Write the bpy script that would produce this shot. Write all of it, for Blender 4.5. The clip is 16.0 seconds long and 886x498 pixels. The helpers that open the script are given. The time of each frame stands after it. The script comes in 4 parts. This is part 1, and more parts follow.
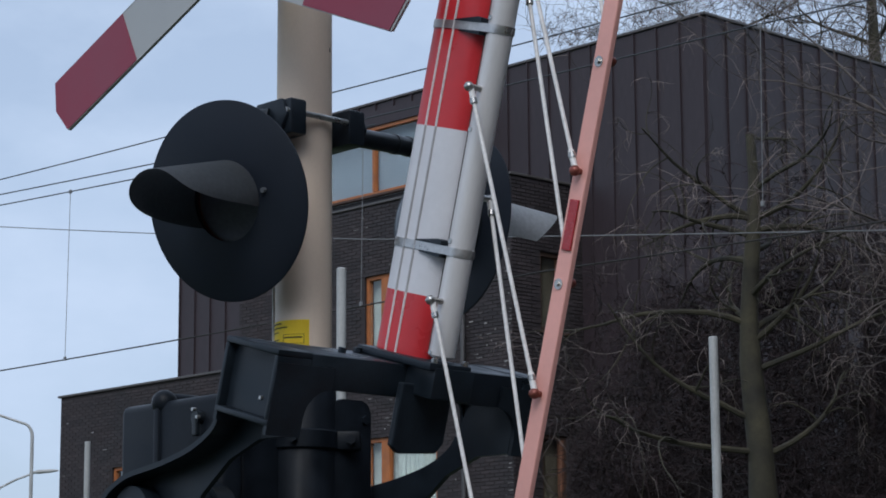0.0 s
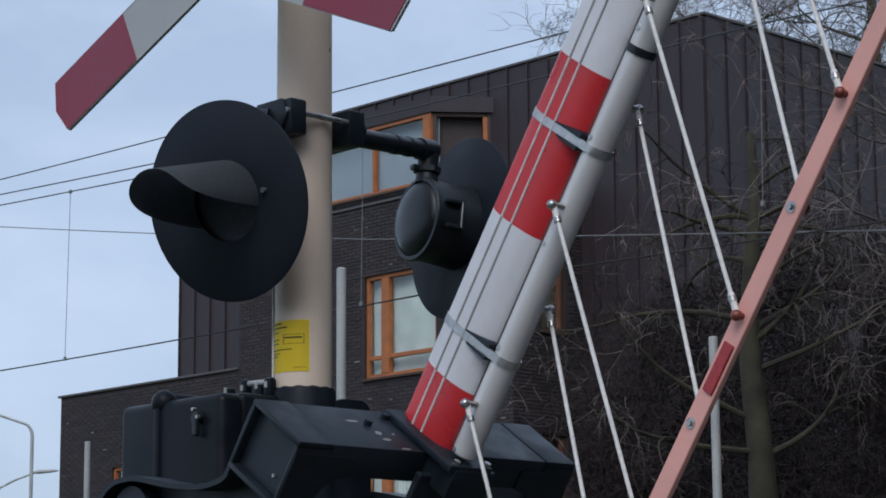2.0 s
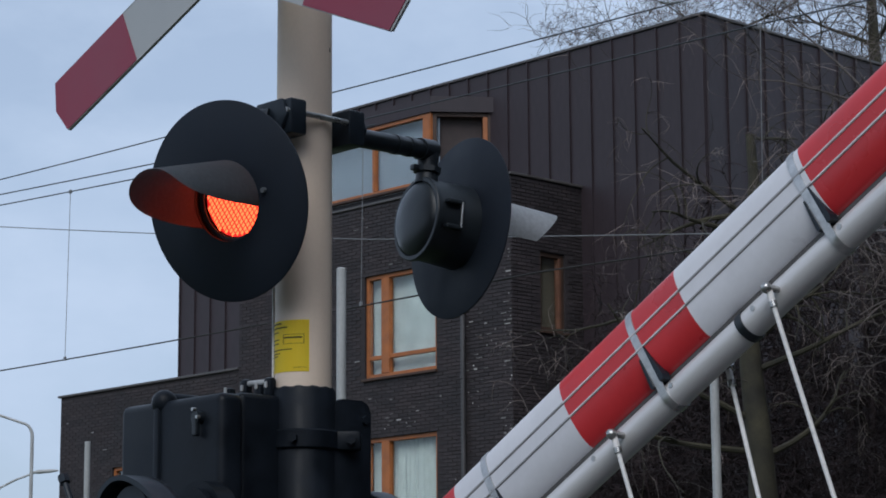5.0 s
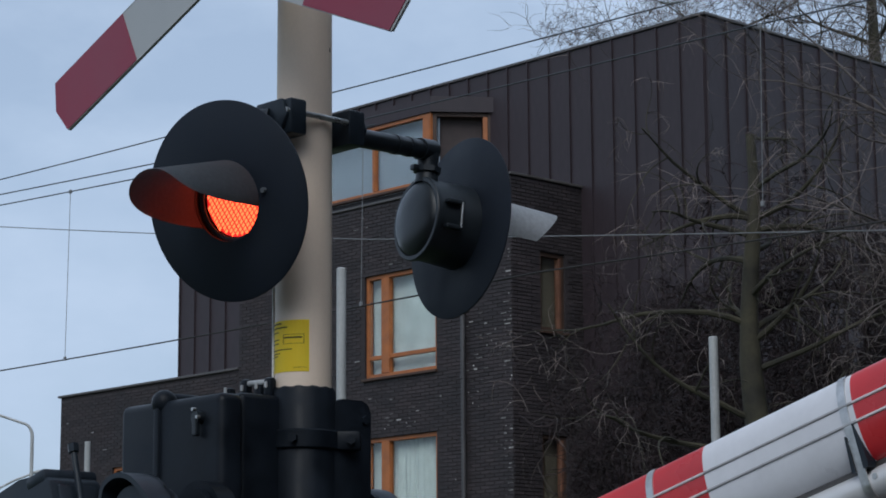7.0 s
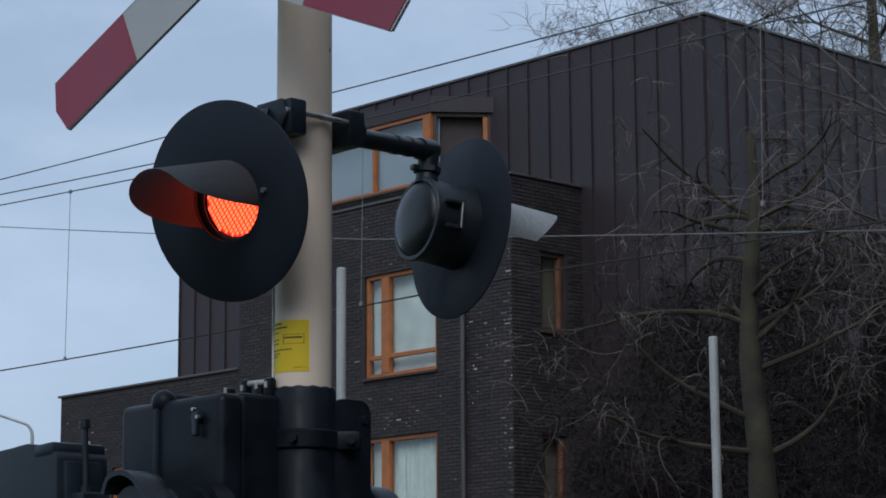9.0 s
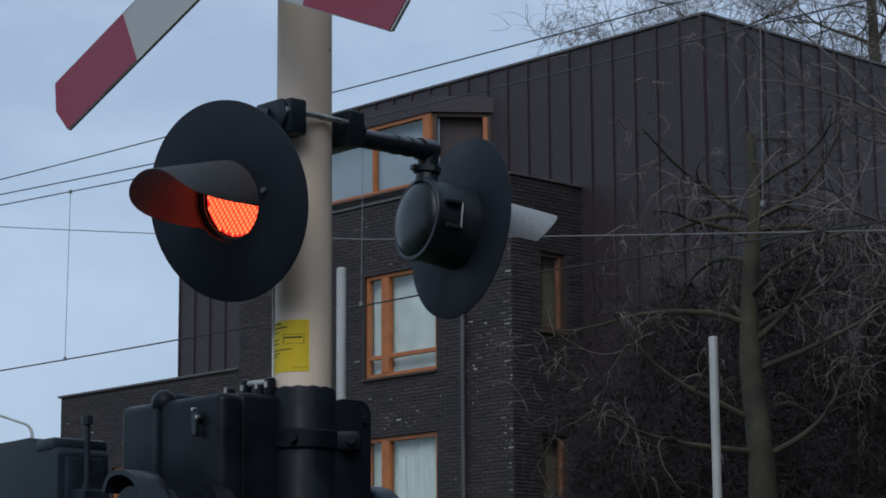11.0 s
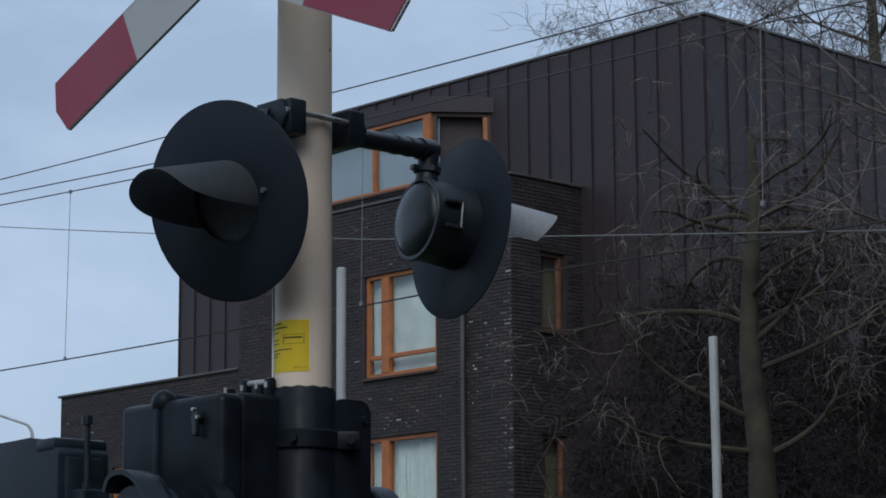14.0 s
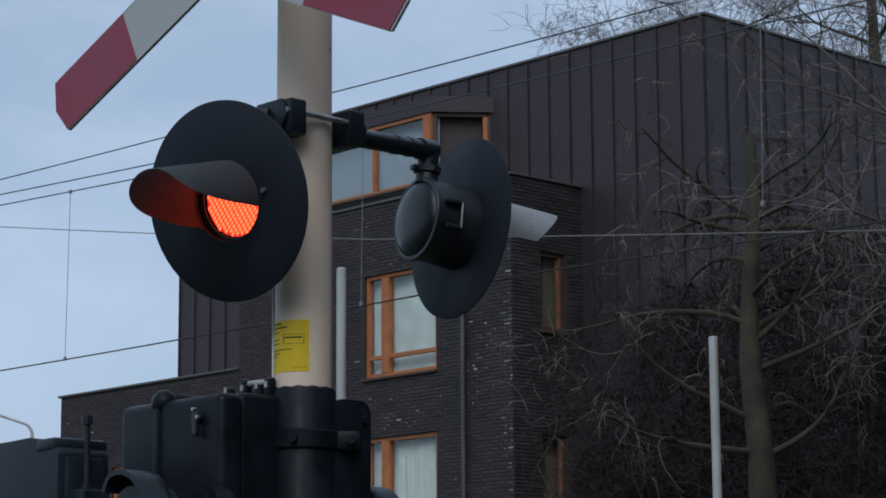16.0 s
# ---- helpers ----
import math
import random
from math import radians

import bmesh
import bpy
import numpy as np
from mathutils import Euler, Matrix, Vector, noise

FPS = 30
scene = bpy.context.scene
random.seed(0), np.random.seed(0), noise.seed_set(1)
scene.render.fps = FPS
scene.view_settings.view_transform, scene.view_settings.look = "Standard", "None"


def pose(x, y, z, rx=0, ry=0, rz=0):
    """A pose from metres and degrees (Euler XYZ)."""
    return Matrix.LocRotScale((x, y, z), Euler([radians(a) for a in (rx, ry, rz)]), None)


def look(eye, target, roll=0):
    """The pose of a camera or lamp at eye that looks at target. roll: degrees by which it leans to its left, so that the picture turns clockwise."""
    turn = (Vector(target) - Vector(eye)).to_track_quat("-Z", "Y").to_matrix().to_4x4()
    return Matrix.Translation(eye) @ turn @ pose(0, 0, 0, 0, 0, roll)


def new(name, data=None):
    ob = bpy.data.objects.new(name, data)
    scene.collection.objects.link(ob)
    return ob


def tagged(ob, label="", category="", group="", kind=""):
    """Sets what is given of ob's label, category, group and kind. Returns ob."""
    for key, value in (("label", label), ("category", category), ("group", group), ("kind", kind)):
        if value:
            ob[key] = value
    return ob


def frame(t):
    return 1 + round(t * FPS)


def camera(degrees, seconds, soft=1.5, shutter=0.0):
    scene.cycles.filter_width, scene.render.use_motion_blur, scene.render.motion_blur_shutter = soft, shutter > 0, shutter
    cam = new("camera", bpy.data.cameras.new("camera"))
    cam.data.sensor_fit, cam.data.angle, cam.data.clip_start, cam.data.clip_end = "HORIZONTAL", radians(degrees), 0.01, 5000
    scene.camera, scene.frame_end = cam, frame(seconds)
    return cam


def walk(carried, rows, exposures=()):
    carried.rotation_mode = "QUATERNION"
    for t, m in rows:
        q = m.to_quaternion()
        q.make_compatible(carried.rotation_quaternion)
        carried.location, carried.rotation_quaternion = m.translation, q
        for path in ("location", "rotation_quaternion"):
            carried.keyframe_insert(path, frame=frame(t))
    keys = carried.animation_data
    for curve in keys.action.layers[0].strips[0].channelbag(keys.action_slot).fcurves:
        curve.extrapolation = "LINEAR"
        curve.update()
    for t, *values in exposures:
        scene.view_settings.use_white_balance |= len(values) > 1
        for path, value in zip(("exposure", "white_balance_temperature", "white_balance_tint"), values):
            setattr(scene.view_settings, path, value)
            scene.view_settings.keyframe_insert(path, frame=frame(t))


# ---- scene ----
# camera: a phone on a long zoom, held still
cam = camera(21.54, 16.0, 1.8)
EYE = Vector((0.0, 0.0, 1.25))
VIEW = look(EYE, EYE + Vector((0.0, 0.98315, 0.18283)), -0.394)
walk(cam, [(0.0, VIEW), (16.0, VIEW)], [(0.0, 0.21, 6020, 10), (4.0, 0.12, 6020, 10), (7.0, 0.05, 5950, 8), (9.0, -0.03, 5900, 7), (16.0, -0.03, 5900, 7)])

# ------------------------------------------------------------------ light
SUN_ELEV, SUN_AZ = 44.0, 190.0
world = bpy.data.worlds.new("world")
scene.world = world
world.use_nodes = True
wn, wl = world.node_tree.nodes, world.node_tree.links
wn.clear()
w_out = wn.new("ShaderNodeOutputWorld")
w_bg = wn.new("ShaderNodeBackground")
w_sky = wn.new("ShaderNodeTexSky")
w_sky.sky_type = "NISHITA"
w_sky.sun_disc = False
w_sky.sun_elevation, w_sky.sun_rotation = radians(SUN_ELEV), radians(SUN_AZ)
w_sky.air_density, w_sky.dust_density, w_sky.ozone_density = 1.0, 2.0, 2.0
w_co = wn.new("ShaderNodeTexCoord")
w_map = wn.new("ShaderNodeMapping")
w_map.inputs["Scale"].default_value = (1.0, 1.0, 1.9)
w_no = wn.new("ShaderNodeTexNoise")
w_no.inputs["Scale"].default_value = 5.0
w_no.inputs["Detail"].default_value = 6.0
w_no.inputs["Roughness"].default_value = 0.55
w_rp = wn.new("ShaderNodeValToRGB")
w_rp.color_ramp.elements[0].position, w_rp.color_ramp.elements[0].color = 0.40, (0.62, 0.62, 0.62, 1)
w_rp.color_ramp.elements[1].position, w_rp.color_ramp.elements[1].color = 0.62, (0.96, 0.96, 0.96, 1)
w_mix = wn.new("ShaderNodeMix")
w_mix.data_type = "RGBA"
w_mix.inputs["B"].default_value = (6.25, 7.25, 8.75, 1)
wl.new(w_co.outputs["Generated"], w_map.inputs["Vector"])
wl.new(w_map.outputs["Vector"], w_no.inputs["Vector"])
wl.new(w_no.outputs["Fac"], w_rp.inputs["Fac"])
wl.new(w_rp.outputs["Color"], w_mix.inputs["Factor"])
wl.new(w_sky.outputs["Color"], w_mix.inputs["A"])
wl.new(w_mix.outputs["Result"], w_bg.inputs["Color"])
w_bg.inputs["Strength"].default_value = 0.085
wl.new(w_bg.outputs["Background"], w_out.inputs["Surface"])

sun = new("sun", bpy.data.lights.new("sun", "SUN"))
sun.data.energy, sun.data.angle, sun.data.color = 1.20, radians(36), (1.0, 0.96, 0.9)
sx, sy = math.sin(radians(SUN_AZ)), math.cos(radians(SUN_AZ))
sun.matrix_world = look((0, 0, 0), (-sx, -sy, -math.tan(radians(SUN_ELEV))))


# ------------------------------------------------------------------ materials
def material(name, color, rough=0.6, metal=0.0, dark=0.75, light=1.15, scale=8.0, fine=90.0, bump=0.15, stretch=(1, 1, 1),
             emit=None, spec=0.5, random_tone=0.0, rough_var=0.12, grit=0.1):
    """A surface with stains at one scale, grain at another, and fine relief."""
    m = bpy.data.materials.new(name)
    m.use_nodes = True
    n, l = m.node_tree.nodes, m.node_tree.links
    p = n["Principled BSDF"]
    co = n.new("ShaderNodeTexCoord")
    mp = n.new("ShaderNodeMapping")
    mp.inputs["Scale"].default_value = stretch
    l.new(co.outputs["Object"], mp.inputs["Vector"])
    big, small = n.new("ShaderNodeTexNoise"), n.new("ShaderNodeTexNoise")
    for node, sc, det in ((big, scale, 5.0), (small, fine, 3.0)):
        node.inputs["Scale"].default_value, node.inputs["Detail"].default_value = sc, det
        l.new(mp.outputs["Vector"], node.inputs["Vector"])
    ramp = n.new("ShaderNodeMapRange")
    ramp.inputs["From Min"].default_value, ramp.inputs["From Max"].default_value = 0.3, 0.7
    ramp.inputs["To Min"].default_value, ramp.inputs["To Max"].default_value = dark, light
    l.new(big.outputs["Fac"], ramp.inputs["Value"])
    grain = n.new("ShaderNodeMapRange")
    grain.inputs["From Min"].default_value, grain.inputs["From Max"].default_value = 0.3, 0.7
    grain.inputs["To Min"].default_value, grain.inputs["To Max"].default_value = 1 - grit, 1 + grit
    l.new(small.outputs["Fac"], grain.inputs["Value"])
    mul = n.new("ShaderNodeMath")
    mul.operation = "MULTIPLY"
    l.new(ramp.outputs["Result"], mul.inputs[0])
    l.new(grain.outputs["Result"], mul.inputs[1])
    value = mul.outputs[0]
    if random_tone:
        info = n.new("ShaderNodeObjectInfo")
        isl = n.new("ShaderNodeNewGeometry")
        add = n.new("ShaderNodeMath")
        add.operation = "ADD"
        l.new(info.outputs["Random"], add.inputs[0])
        l.new(isl.outputs["Random Per Island"], add.inputs[1])
        fr = n.new("ShaderNodeMath")
        fr.operation = "FRACT"
        l.new(add.outputs[0], fr.inputs[0])
        rr = n.new("ShaderNodeMapRange")
        rr.inputs["To Min"].default_value, rr.inputs["To Max"].default_value = 1 - random_tone, 1 + random_tone
        l.new(fr.outputs[0], rr.inputs["Value"])
        m2 = n.new("ShaderNodeMath")
        m2.operation = "MULTIPLY"
        l.new(value, m2.inputs[0])
        l.new(rr.outputs["Result"], m2.inputs[1])
        value = m2.outputs[0]
    vec = n.new("ShaderNodeVectorMath")
    vec.operation = "SCALE"
    vec.inputs[0].default_value = color[:3]
    l.new(value, vec.inputs["Scale"])
    l.new(vec.outputs["Vector"], p.inputs["Base Color"])
    rv = n.new("ShaderNodeMapRange")
    rv.inputs["From Min"].default_value, rv.inputs["From Max"].default_value = 0.3, 0.7
    rv.inputs["To Min"].default_value, rv.inputs["To Max"].default_value = max(0.03, rough - rough_var), min(1, rough + rough_var)
    l.new(big.outputs["Fac"], rv.inputs["Value"])
    l.new(rv.outputs["Result"], p.inputs["Roughness"])
    p.inputs["Metallic"].default_value = metal
    p.inputs["Specular IOR Level"].default_value = spec
    if bump:
        bp = n.new("ShaderNodeBump")
        bp.inputs["Strength"].default_value, bp.inputs["Distance"].default_value = bump, 0.002
        l.new(small.outputs["Fac"], bp.inputs["Height"])
        l.new(bp.outputs["Normal"], p.inputs["Normal"])
    if emit:
        p.inputs["Emission Color"].default_value = (*emit[:3], 1)
        p.inputs["Emission Strength"].default_value = emit[3]
    return m


def glass_material(name, tint=(0.8, 0.85, 0.85), rough=0.02):
    m = bpy.data.materials.new(name)
    m.use_nodes = True
    p = m.node_tree.nodes["Principled BSDF"]
    p.inputs["Base Color"].default_value = (*tint, 1)
    p.inputs["Roughness"].default_value = rough
    p.inputs["Transmission Weight"].default_value = 1.0
    p.inputs["IOR"].default_value = 1.45
    return m


M = {
    "post": material("cream post paint", (0.75, 0.605, 0.475), 0.5, dark=0.90, light=1.03, scale=4, fine=200, stretch=(1, 1, 0.5), bump=0.03, grit=0.02),
    "black": material("black enamel", (0.010, 0.014, 0.018), 0.40, dark=0.6, light=1.3, scale=9, bump=0.1, grit=0.02),
    "disc": material("matt black sheet", (0.0100, 0.0142, 0.0225), 0.6, dark=0.8, light=1.2, scale=6, bump=0.04, grit=0.02, spec=0.25),
    "iron": material("black painted cast iron", (0.0125, 0.0180, 0.0250), 0.42, dark=0.7, light=1.4, scale=14, fine=160, bump=0.12, spec=0.32),
    "machine": material("black machine paint", (0.0070, 0.0095, 0.0135), 0.44, dark=0.6, light=1.5, scale=11, fine=160, bump=0.10, spec=0.16),
    "red": material("red reflective sheeting", (0.56, 0.028, 0.034), 0.35, dark=0.86, light=1.08, scale=6, fine=60, bump=0.01, grit=0.02),
    "white": material("white reflective sheeting", (0.69, 0.68, 0.70), 0.38, dark=0.9, light=1.05, scale=5, fine=60, bump=0.01, grit=0.02),
    "cross_red": material("red sign sheeting", (0.25, 0.032, 0.062), 0.5, dark=0.92, light=1.05, scale=3, fine=500, bump=0, grit=0.02),
    "cross_white": material("white sign sheeting", (0.40, 0.41, 0.41), 0.5, dark=0.92, light=1.04, scale=3, fine=500, bump=0, grit=0.02),
    "alu": material("brushed aluminium tube", (0.68, 0.66, 0.65), 0.38, metal=0.2, dark=0.85, light=1.08, scale=5, fine=200, bump=0.06, stretch=(0.2, 1, 1), grit=0.02),
    "steel": material("stainless steel", (0.5, 0.49, 0.47), 0.3, metal=0.9, dark=0.7, light=1.1, scale=20, bump=0.05),
    "band": material("steel strap", (0.56, 0.55, 0.54), 0.34, metal=0.85, dark=0.7, light=1.15, scale=25, bump=0.08),
    "rod": material("off-white coated rod", (0.80, 0.77, 0.74), 0.4, dark=0.85, light=1.05, scale=12, bump=0.03),
    "pink": material("faded pink plastic rail", (0.80, 0.40, 0.34), 0.5, dark=0.9, light=1.06, scale=4, bump=0.05, grit=0.02),
    "reflector": material("dark red reflector", (0.36, 0.03, 0.035), 0.25, dark=0.9, light=1.1, scale=40, fine=400, bump=0.2),
    "copper": material("rusty pivot cap", (0.25, 0.07, 0.05), 0.4, metal=0.4, dark=0.6, light=1.2, scale=40),
    "yellow": material("yellow sticker", (1.0, 0.82, 0.04), 0.45, dark=0.97, light=1.02, scale=10, fine=400, bump=0.02, grit=0.02),
    "ink": material("dark print", (0.03, 0.03, 0.02), 0.6, bump=0),
    "hood_inside": material("matt black hood", (0.095, 0.105, 0.115), 0.6, dark=0.85, light=1.1, scale=9, bump=0.05),
    "clad": material("dark brown standing-seam metal", (0.036, 0.0260, 0.0298), 0.48, dark=0.7, light=1.28, scale=0.9, fine=14, bump=0.1, stretch=(1, 1, 0.3), spec=0.40),
    "brick": material("dark brown brick", (0.0335, 0.0255, 0.0265), 0.7, dark=0.65, light=1.35, scale=1.6, fine=30, bump=0.6, random_tone=0.28),
    "mortar": material("dark mortar", (0.0335, 0.0262, 0.0268), 0.9, dark=0.7, light=1.3, scale=3, fine=60, bump=0.4),
    "lime": material("lime-stained brick", (0.34, 0.325, 0.31), 0.9, dark=0.4, light=1.3, scale=6, fine=40, bump=0.4, random_tone=0.5),
    "coping": material("grey metal coping", (0.10, 0.09, 0.085), 0.45, metal=0.3, dark=0.8, light=1.15, scale=2),
    "orange": material("orange-brown window timber", (0.38, 0.125, 0.035), 0.5, dark=0.8, light=1.15, scale=5, fine=60, bump=0.1),
    "curtain": material("pale blind", (0.56, 0.62, 0.60), 0.85, dark=0.85, light=1.08, scale=3, bump=0.1),
    # the black hood again, its glare from the sky put into a grey base
    "hood_grey": material("hood grey with sky glare", (0.52, 0.53, 0.55), 0.45, dark=0.85, light=1.1, scale=9, bump=0.05),
    # the sky's reflection in the bay's glass, given as a blue-grey base
    "sky_panel": material("blue-grey sky reflection", (0.26, 0.31, 0.37), 0.8, dark=0.9, light=1.08, scale=2, bump=0.05),
    # darker copy of the orange timber, with the return side's shade in its colour
    "shaded_orange": material("orange timber darkened for shade", (0.15, 0.065, 0.036), 0.65, dark=0.7, light=1.15, scale=5),
    "brown_blind": material("brown blind", (0.12, 0.10, 0.07), 0.9, dark=0.85, light=1.1, scale=2),
    "dark_timber": material("dark brown timber", (0.06, 0.032, 0.02), 0.6, dark=0.8, light=1.15, scale=5),
    "seam_line": material("pale joint strip", (0.72, 0.66, 0.65), 0.5, dark=0.9, light=1.05, scale=10, bump=0),
    "groove": material("grey joint groove", (0.40, 0.39, 0.395), 0.6, dark=0.85, light=1.1, scale=10, bump=0),
    "plaster": material("grey plaster", (0.16, 0.15, 0.14), 0.9, dark=0.85, light=1.1, scale=0.6, fine=20, bump=0.2),
    "room": material("dark panel for unlit room", (0.062, 0.048, 0.046), 0.9, bump=0),
    "net": material("net curtain", (0.55, 0.6, 0.58), 0.9, dark=0.9, light=1.05, scale=8, bump=0.1),
    "glass": glass_material("clear glass"),
    "pipe": material("dark zinc pipe", (0.09, 0.085, 0.085), 0.45, metal=0.4, dark=0.8, light=1.2, scale=4, stretch=(1, 1, 0.3)),
    "wire": material("overhead wire", (0.06, 0.065, 0.07), 0.5, metal=0.4, bump=0),
    "contact_wire": material("old copper contact wire", (0.022, 0.019, 0.017), 0.7, bump=0),
    "pale_wire": material("grey stay wire", (0.22, 0.22, 0.22), 0.5, metal=0.3, bump=0),
    "galv": material("galvanised pole", (0.42, 0.42, 0.41), 0.55, metal=0.1, dark=0.8, light=1.12, scale=6, stretch=(1, 1, 0.3), bump=0.1),
    "bark": material("mossy bark", (0.042, 0.037, 0.023), 0.9, dark=0.4, light=1.6, scale=3, fine=30, bump=0.8),
    "pale_bark": material("pale grey-brown bark", (0.125, 0.104, 0.096), 0.9, dark=0.5, light=1.5, scale=3, fine=30, bump=0.6),
    "twig": material("grey-brown twigs", (0.115, 0.093, 0.084), 0.8, dark=0.35, light=1.7, scale=2, bump=0.2, random_tone=0.6),
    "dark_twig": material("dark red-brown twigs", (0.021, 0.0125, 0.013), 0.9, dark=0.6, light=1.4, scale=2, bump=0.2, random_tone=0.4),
    "asphalt": material("asphalt", (0.05, 0.05, 0.05), 0.9, dark=0.8, light=1.2, scale=2, fine=120, bump=0.6),
    "grass": material("grass verge", (0.05, 0.07, 0.03), 0.95, dark=0.7, light=1.3, scale=1, fine=40, bump=0.8),
    # base lifted to blue-grey to imitate veiling glare over the unlit lens
    "lens_dark": material("unlit lens with glare in grey", (0.11, 0.118, 0.145), 0.6, bump=0.1, spec=0.3),
    "lens_glow": material("lit red lens ground", (0.5, 0.02, 0.02), 0.4, bump=0, emit=(1.0, 0.022, 0.018, 0.85)),
    "lens_lit": material("lit red lamp", (0.6, 0.03, 0.02), 0.4, bump=0, emit=(1.0, 0.098, 0.028, 3.4)),
}


# ------------------------------------------------------------------ mesh helpers
def part(name, bm, mat, parent=None, label="", smooth=False, at=None):
    """Link a bmesh as one mesh object under a thing or a part."""
    bmesh.ops.recalc_face_normals(bm, faces=bm.faces)
    me = bpy.data.meshes.new(name)
    if smooth:
        for f in bm.faces:
            f.smooth = True
        for e in bm.edges:
            if len(e.link_faces) == 2 and e.calc_face_angle(0) > radians(38):
                e.smooth = False
    bm.to_mesh(me)
    bm.free()
    for mm in (mat if isinstance(mat, (list, tuple)) else [mat]):
        me.materials.append(mm)
    ob = new(name, me)
    if parent:
        ob.parent = parent
    if at is not None:
        ob.matrix_basis = at
    return tagged(ob, label)


def thing(name, m, label, category, group="", kind=""):
    ob = new(name)
    ob.empty_display_size = 0.2
    ob.matrix_world = m
    return tagged(ob, label, category, group, kind)


def box(bm, x0, x1, y0, y1, z0, z1, bevel=0.0, m=None, seg=2):
    r = bmesh.ops.create_cube(bm, size=1.0)
    vs = r["verts"]
    for v in vs:
        v.co = Vector(((x0 + x1) / 2 + v.co.x * (x1 - x0), (y0 + y1) / 2 + v.co.y * (y1 - y0), (z0 + z1) / 2 + v.co.z * (z1 - z0)))
    if bevel:
        es = list({e for v in vs for e in v.link_edges})
        r = bmesh.ops.bevel(bm, geom=es, offset=bevel, segments=seg, affect="EDGES", profile=0.5)
        vs = list({v for f in r["faces"] for v in f.verts} | {v for v in vs if v.is_valid})
    if m is not None:
        for v in vs:
            v.co = m @ v.co
    return bm


def rod(bm, p0, p1, r0, r1=None, seg=16, caps=True):
    p0, p1 = Vector(p0), Vector(p1)
    d = p1 - p0
    q = d.to_track_quat("Z", "Y").to_matrix().to_4x4()
    bmesh.ops.create_cone(bm, cap_ends=caps, cap_tris=False, segments=seg, radius1=r0, radius2=r0 if r1 is None else r1, depth=d.length,
                          matrix=Matrix.Translation((p0 + p1) / 2) @ q)
    return bm


def tube(bm, path, radii, seg=8, caps=True):
    """A swept tube along a path."""
    pts = [Vector(p) for p in path]
    if not isinstance(radii, (list, tuple)):
        radii = [radii] * len(pts)
    rings, side = [], None
    for i, p in enumerate(pts):
        d = (pts[min(i + 1, len(pts) - 1)] - pts[max(i - 1, 0)]).normalized()
        if side is None:
            side = d.orthogonal().normalized()
        side = (side - d * side.dot(d))
        side = side.normalized() if side.length > 1e-6 else d.orthogonal().normalized()
        up = d.cross(side)
        rings.append([bm.verts.new(p + radii[i] * (math.cos(2 * math.pi * k / seg) * side + math.sin(2 * math.pi * k / seg) * up)) for k in range(seg)])
    for a, b in zip(rings, rings[1:]):
        for k in range(seg):
            bm.faces.new((a[k], a[(k + 1) % seg], b[(k + 1) % seg], b[k]))
    if caps:
        bm.faces.new(rings[0][::-1])
        bm.faces.new(rings[-1])
    return bm


def lathe(bm, profile, seg=48, closed=False):
    """Turn (radius, y) pairs about the y axis."""
    rings = []
    for r, y in profile:
        if r < 1e-5:
            rings.append([bm.verts.new((0, y, 0))])
        else:
            rings.append([bm.verts.new((r * math.cos(2 * math.pi * k / seg), y, r * math.sin(2 * math.pi * k / seg))) for k in range(seg)])
    pairs = list(zip(rings, rings[1:])) + ([(rings[-1], rings[0])] if closed else [])
    for a, b in pairs:
        for k in range(seg):
            k2 = (k + 1) % seg
            if len(a) == 1 and len(b) > 1:
                bm.faces.new((a[0], b[k2], b[k]))
            elif len(b) == 1 and len(a) > 1:
                bm.faces.new((a[k], a[k2], b[0]))
            elif len(a) > 1:
                bm.faces.new((a[k], a[k2], b[k2], b[k]))
    return bm


def prism(bm, poly, lo, hi, plane="xz", bevel=0.0):
    """A polygon pushed through from lo to hi along the remaining axis."""
    def put(p, q):
        return {"xz": (p[0], q, p[1]), "xy": (p[0], p[1], q), "yz": (q, p[0], p[1])}[plane]
    a = [bm.verts.new(put(p, lo)) for p in poly]
    b = [bm.verts.new(put(p, hi)) for p in poly]
    fs = [bm.faces.new(a), bm.faces.new(b[::-1])]
    n = len(poly)
    for i in range(n):
        fs.append(bm.faces.new((a[i], b[i], b[(i + 1) % n], a[(i + 1) % n])))
    if bevel:
        es = list({e for f in fs for e in f.edges})
        bmesh.ops.bevel(bm, geom=es, offset=bevel, segments=2, affect="EDGES", profile=0.5)
    return bm


def rounded(x0, x1, z0, z1, r, n=6, corners=(1, 1, 1, 1)):
    """A rectangle's outline with rounded corners: lower left, lower right, upper right, upper left."""
    out = []
    for (cx, cz, a0), c in zip(((x0 + r, z0 + r, 180), (x1 - r, z0 + r, 270), (x1 - r, z1 - r, 0), (x0 + r, z1 - r, 90)), corners):
        if c:
            out += [(cx + r * math.cos(radians(a0 + 90 * k / n)), cz + r * math.sin(radians(a0 + 90 * k / n))) for k in range(n + 1)]
        else:
            out.append((x0 if cx < (x0 + x1) / 2 else x1, z0 if cz < (z0 + z1) / 2 else z1))
    return out


B = bmesh.new

# ------------------------------------------------------------------ ground
b_ = B()
bmesh.ops.create_grid(b_, x_segments=2, y_segments=2, size=1500)
tagged(part("ground", b_, M["grass"]), "winter grass verge reaching the horizon", "ground", kind="structure")
b_ = B()
box(b_, -40, 40, -3.5, 3.0, 0.0, 0.05)
tagged(part("road", b_, M["asphalt"], at=pose(1.6, 3.2, 0, 0, 0, 43)), "grey asphalt road up to the crossing", "road", kind="structure")

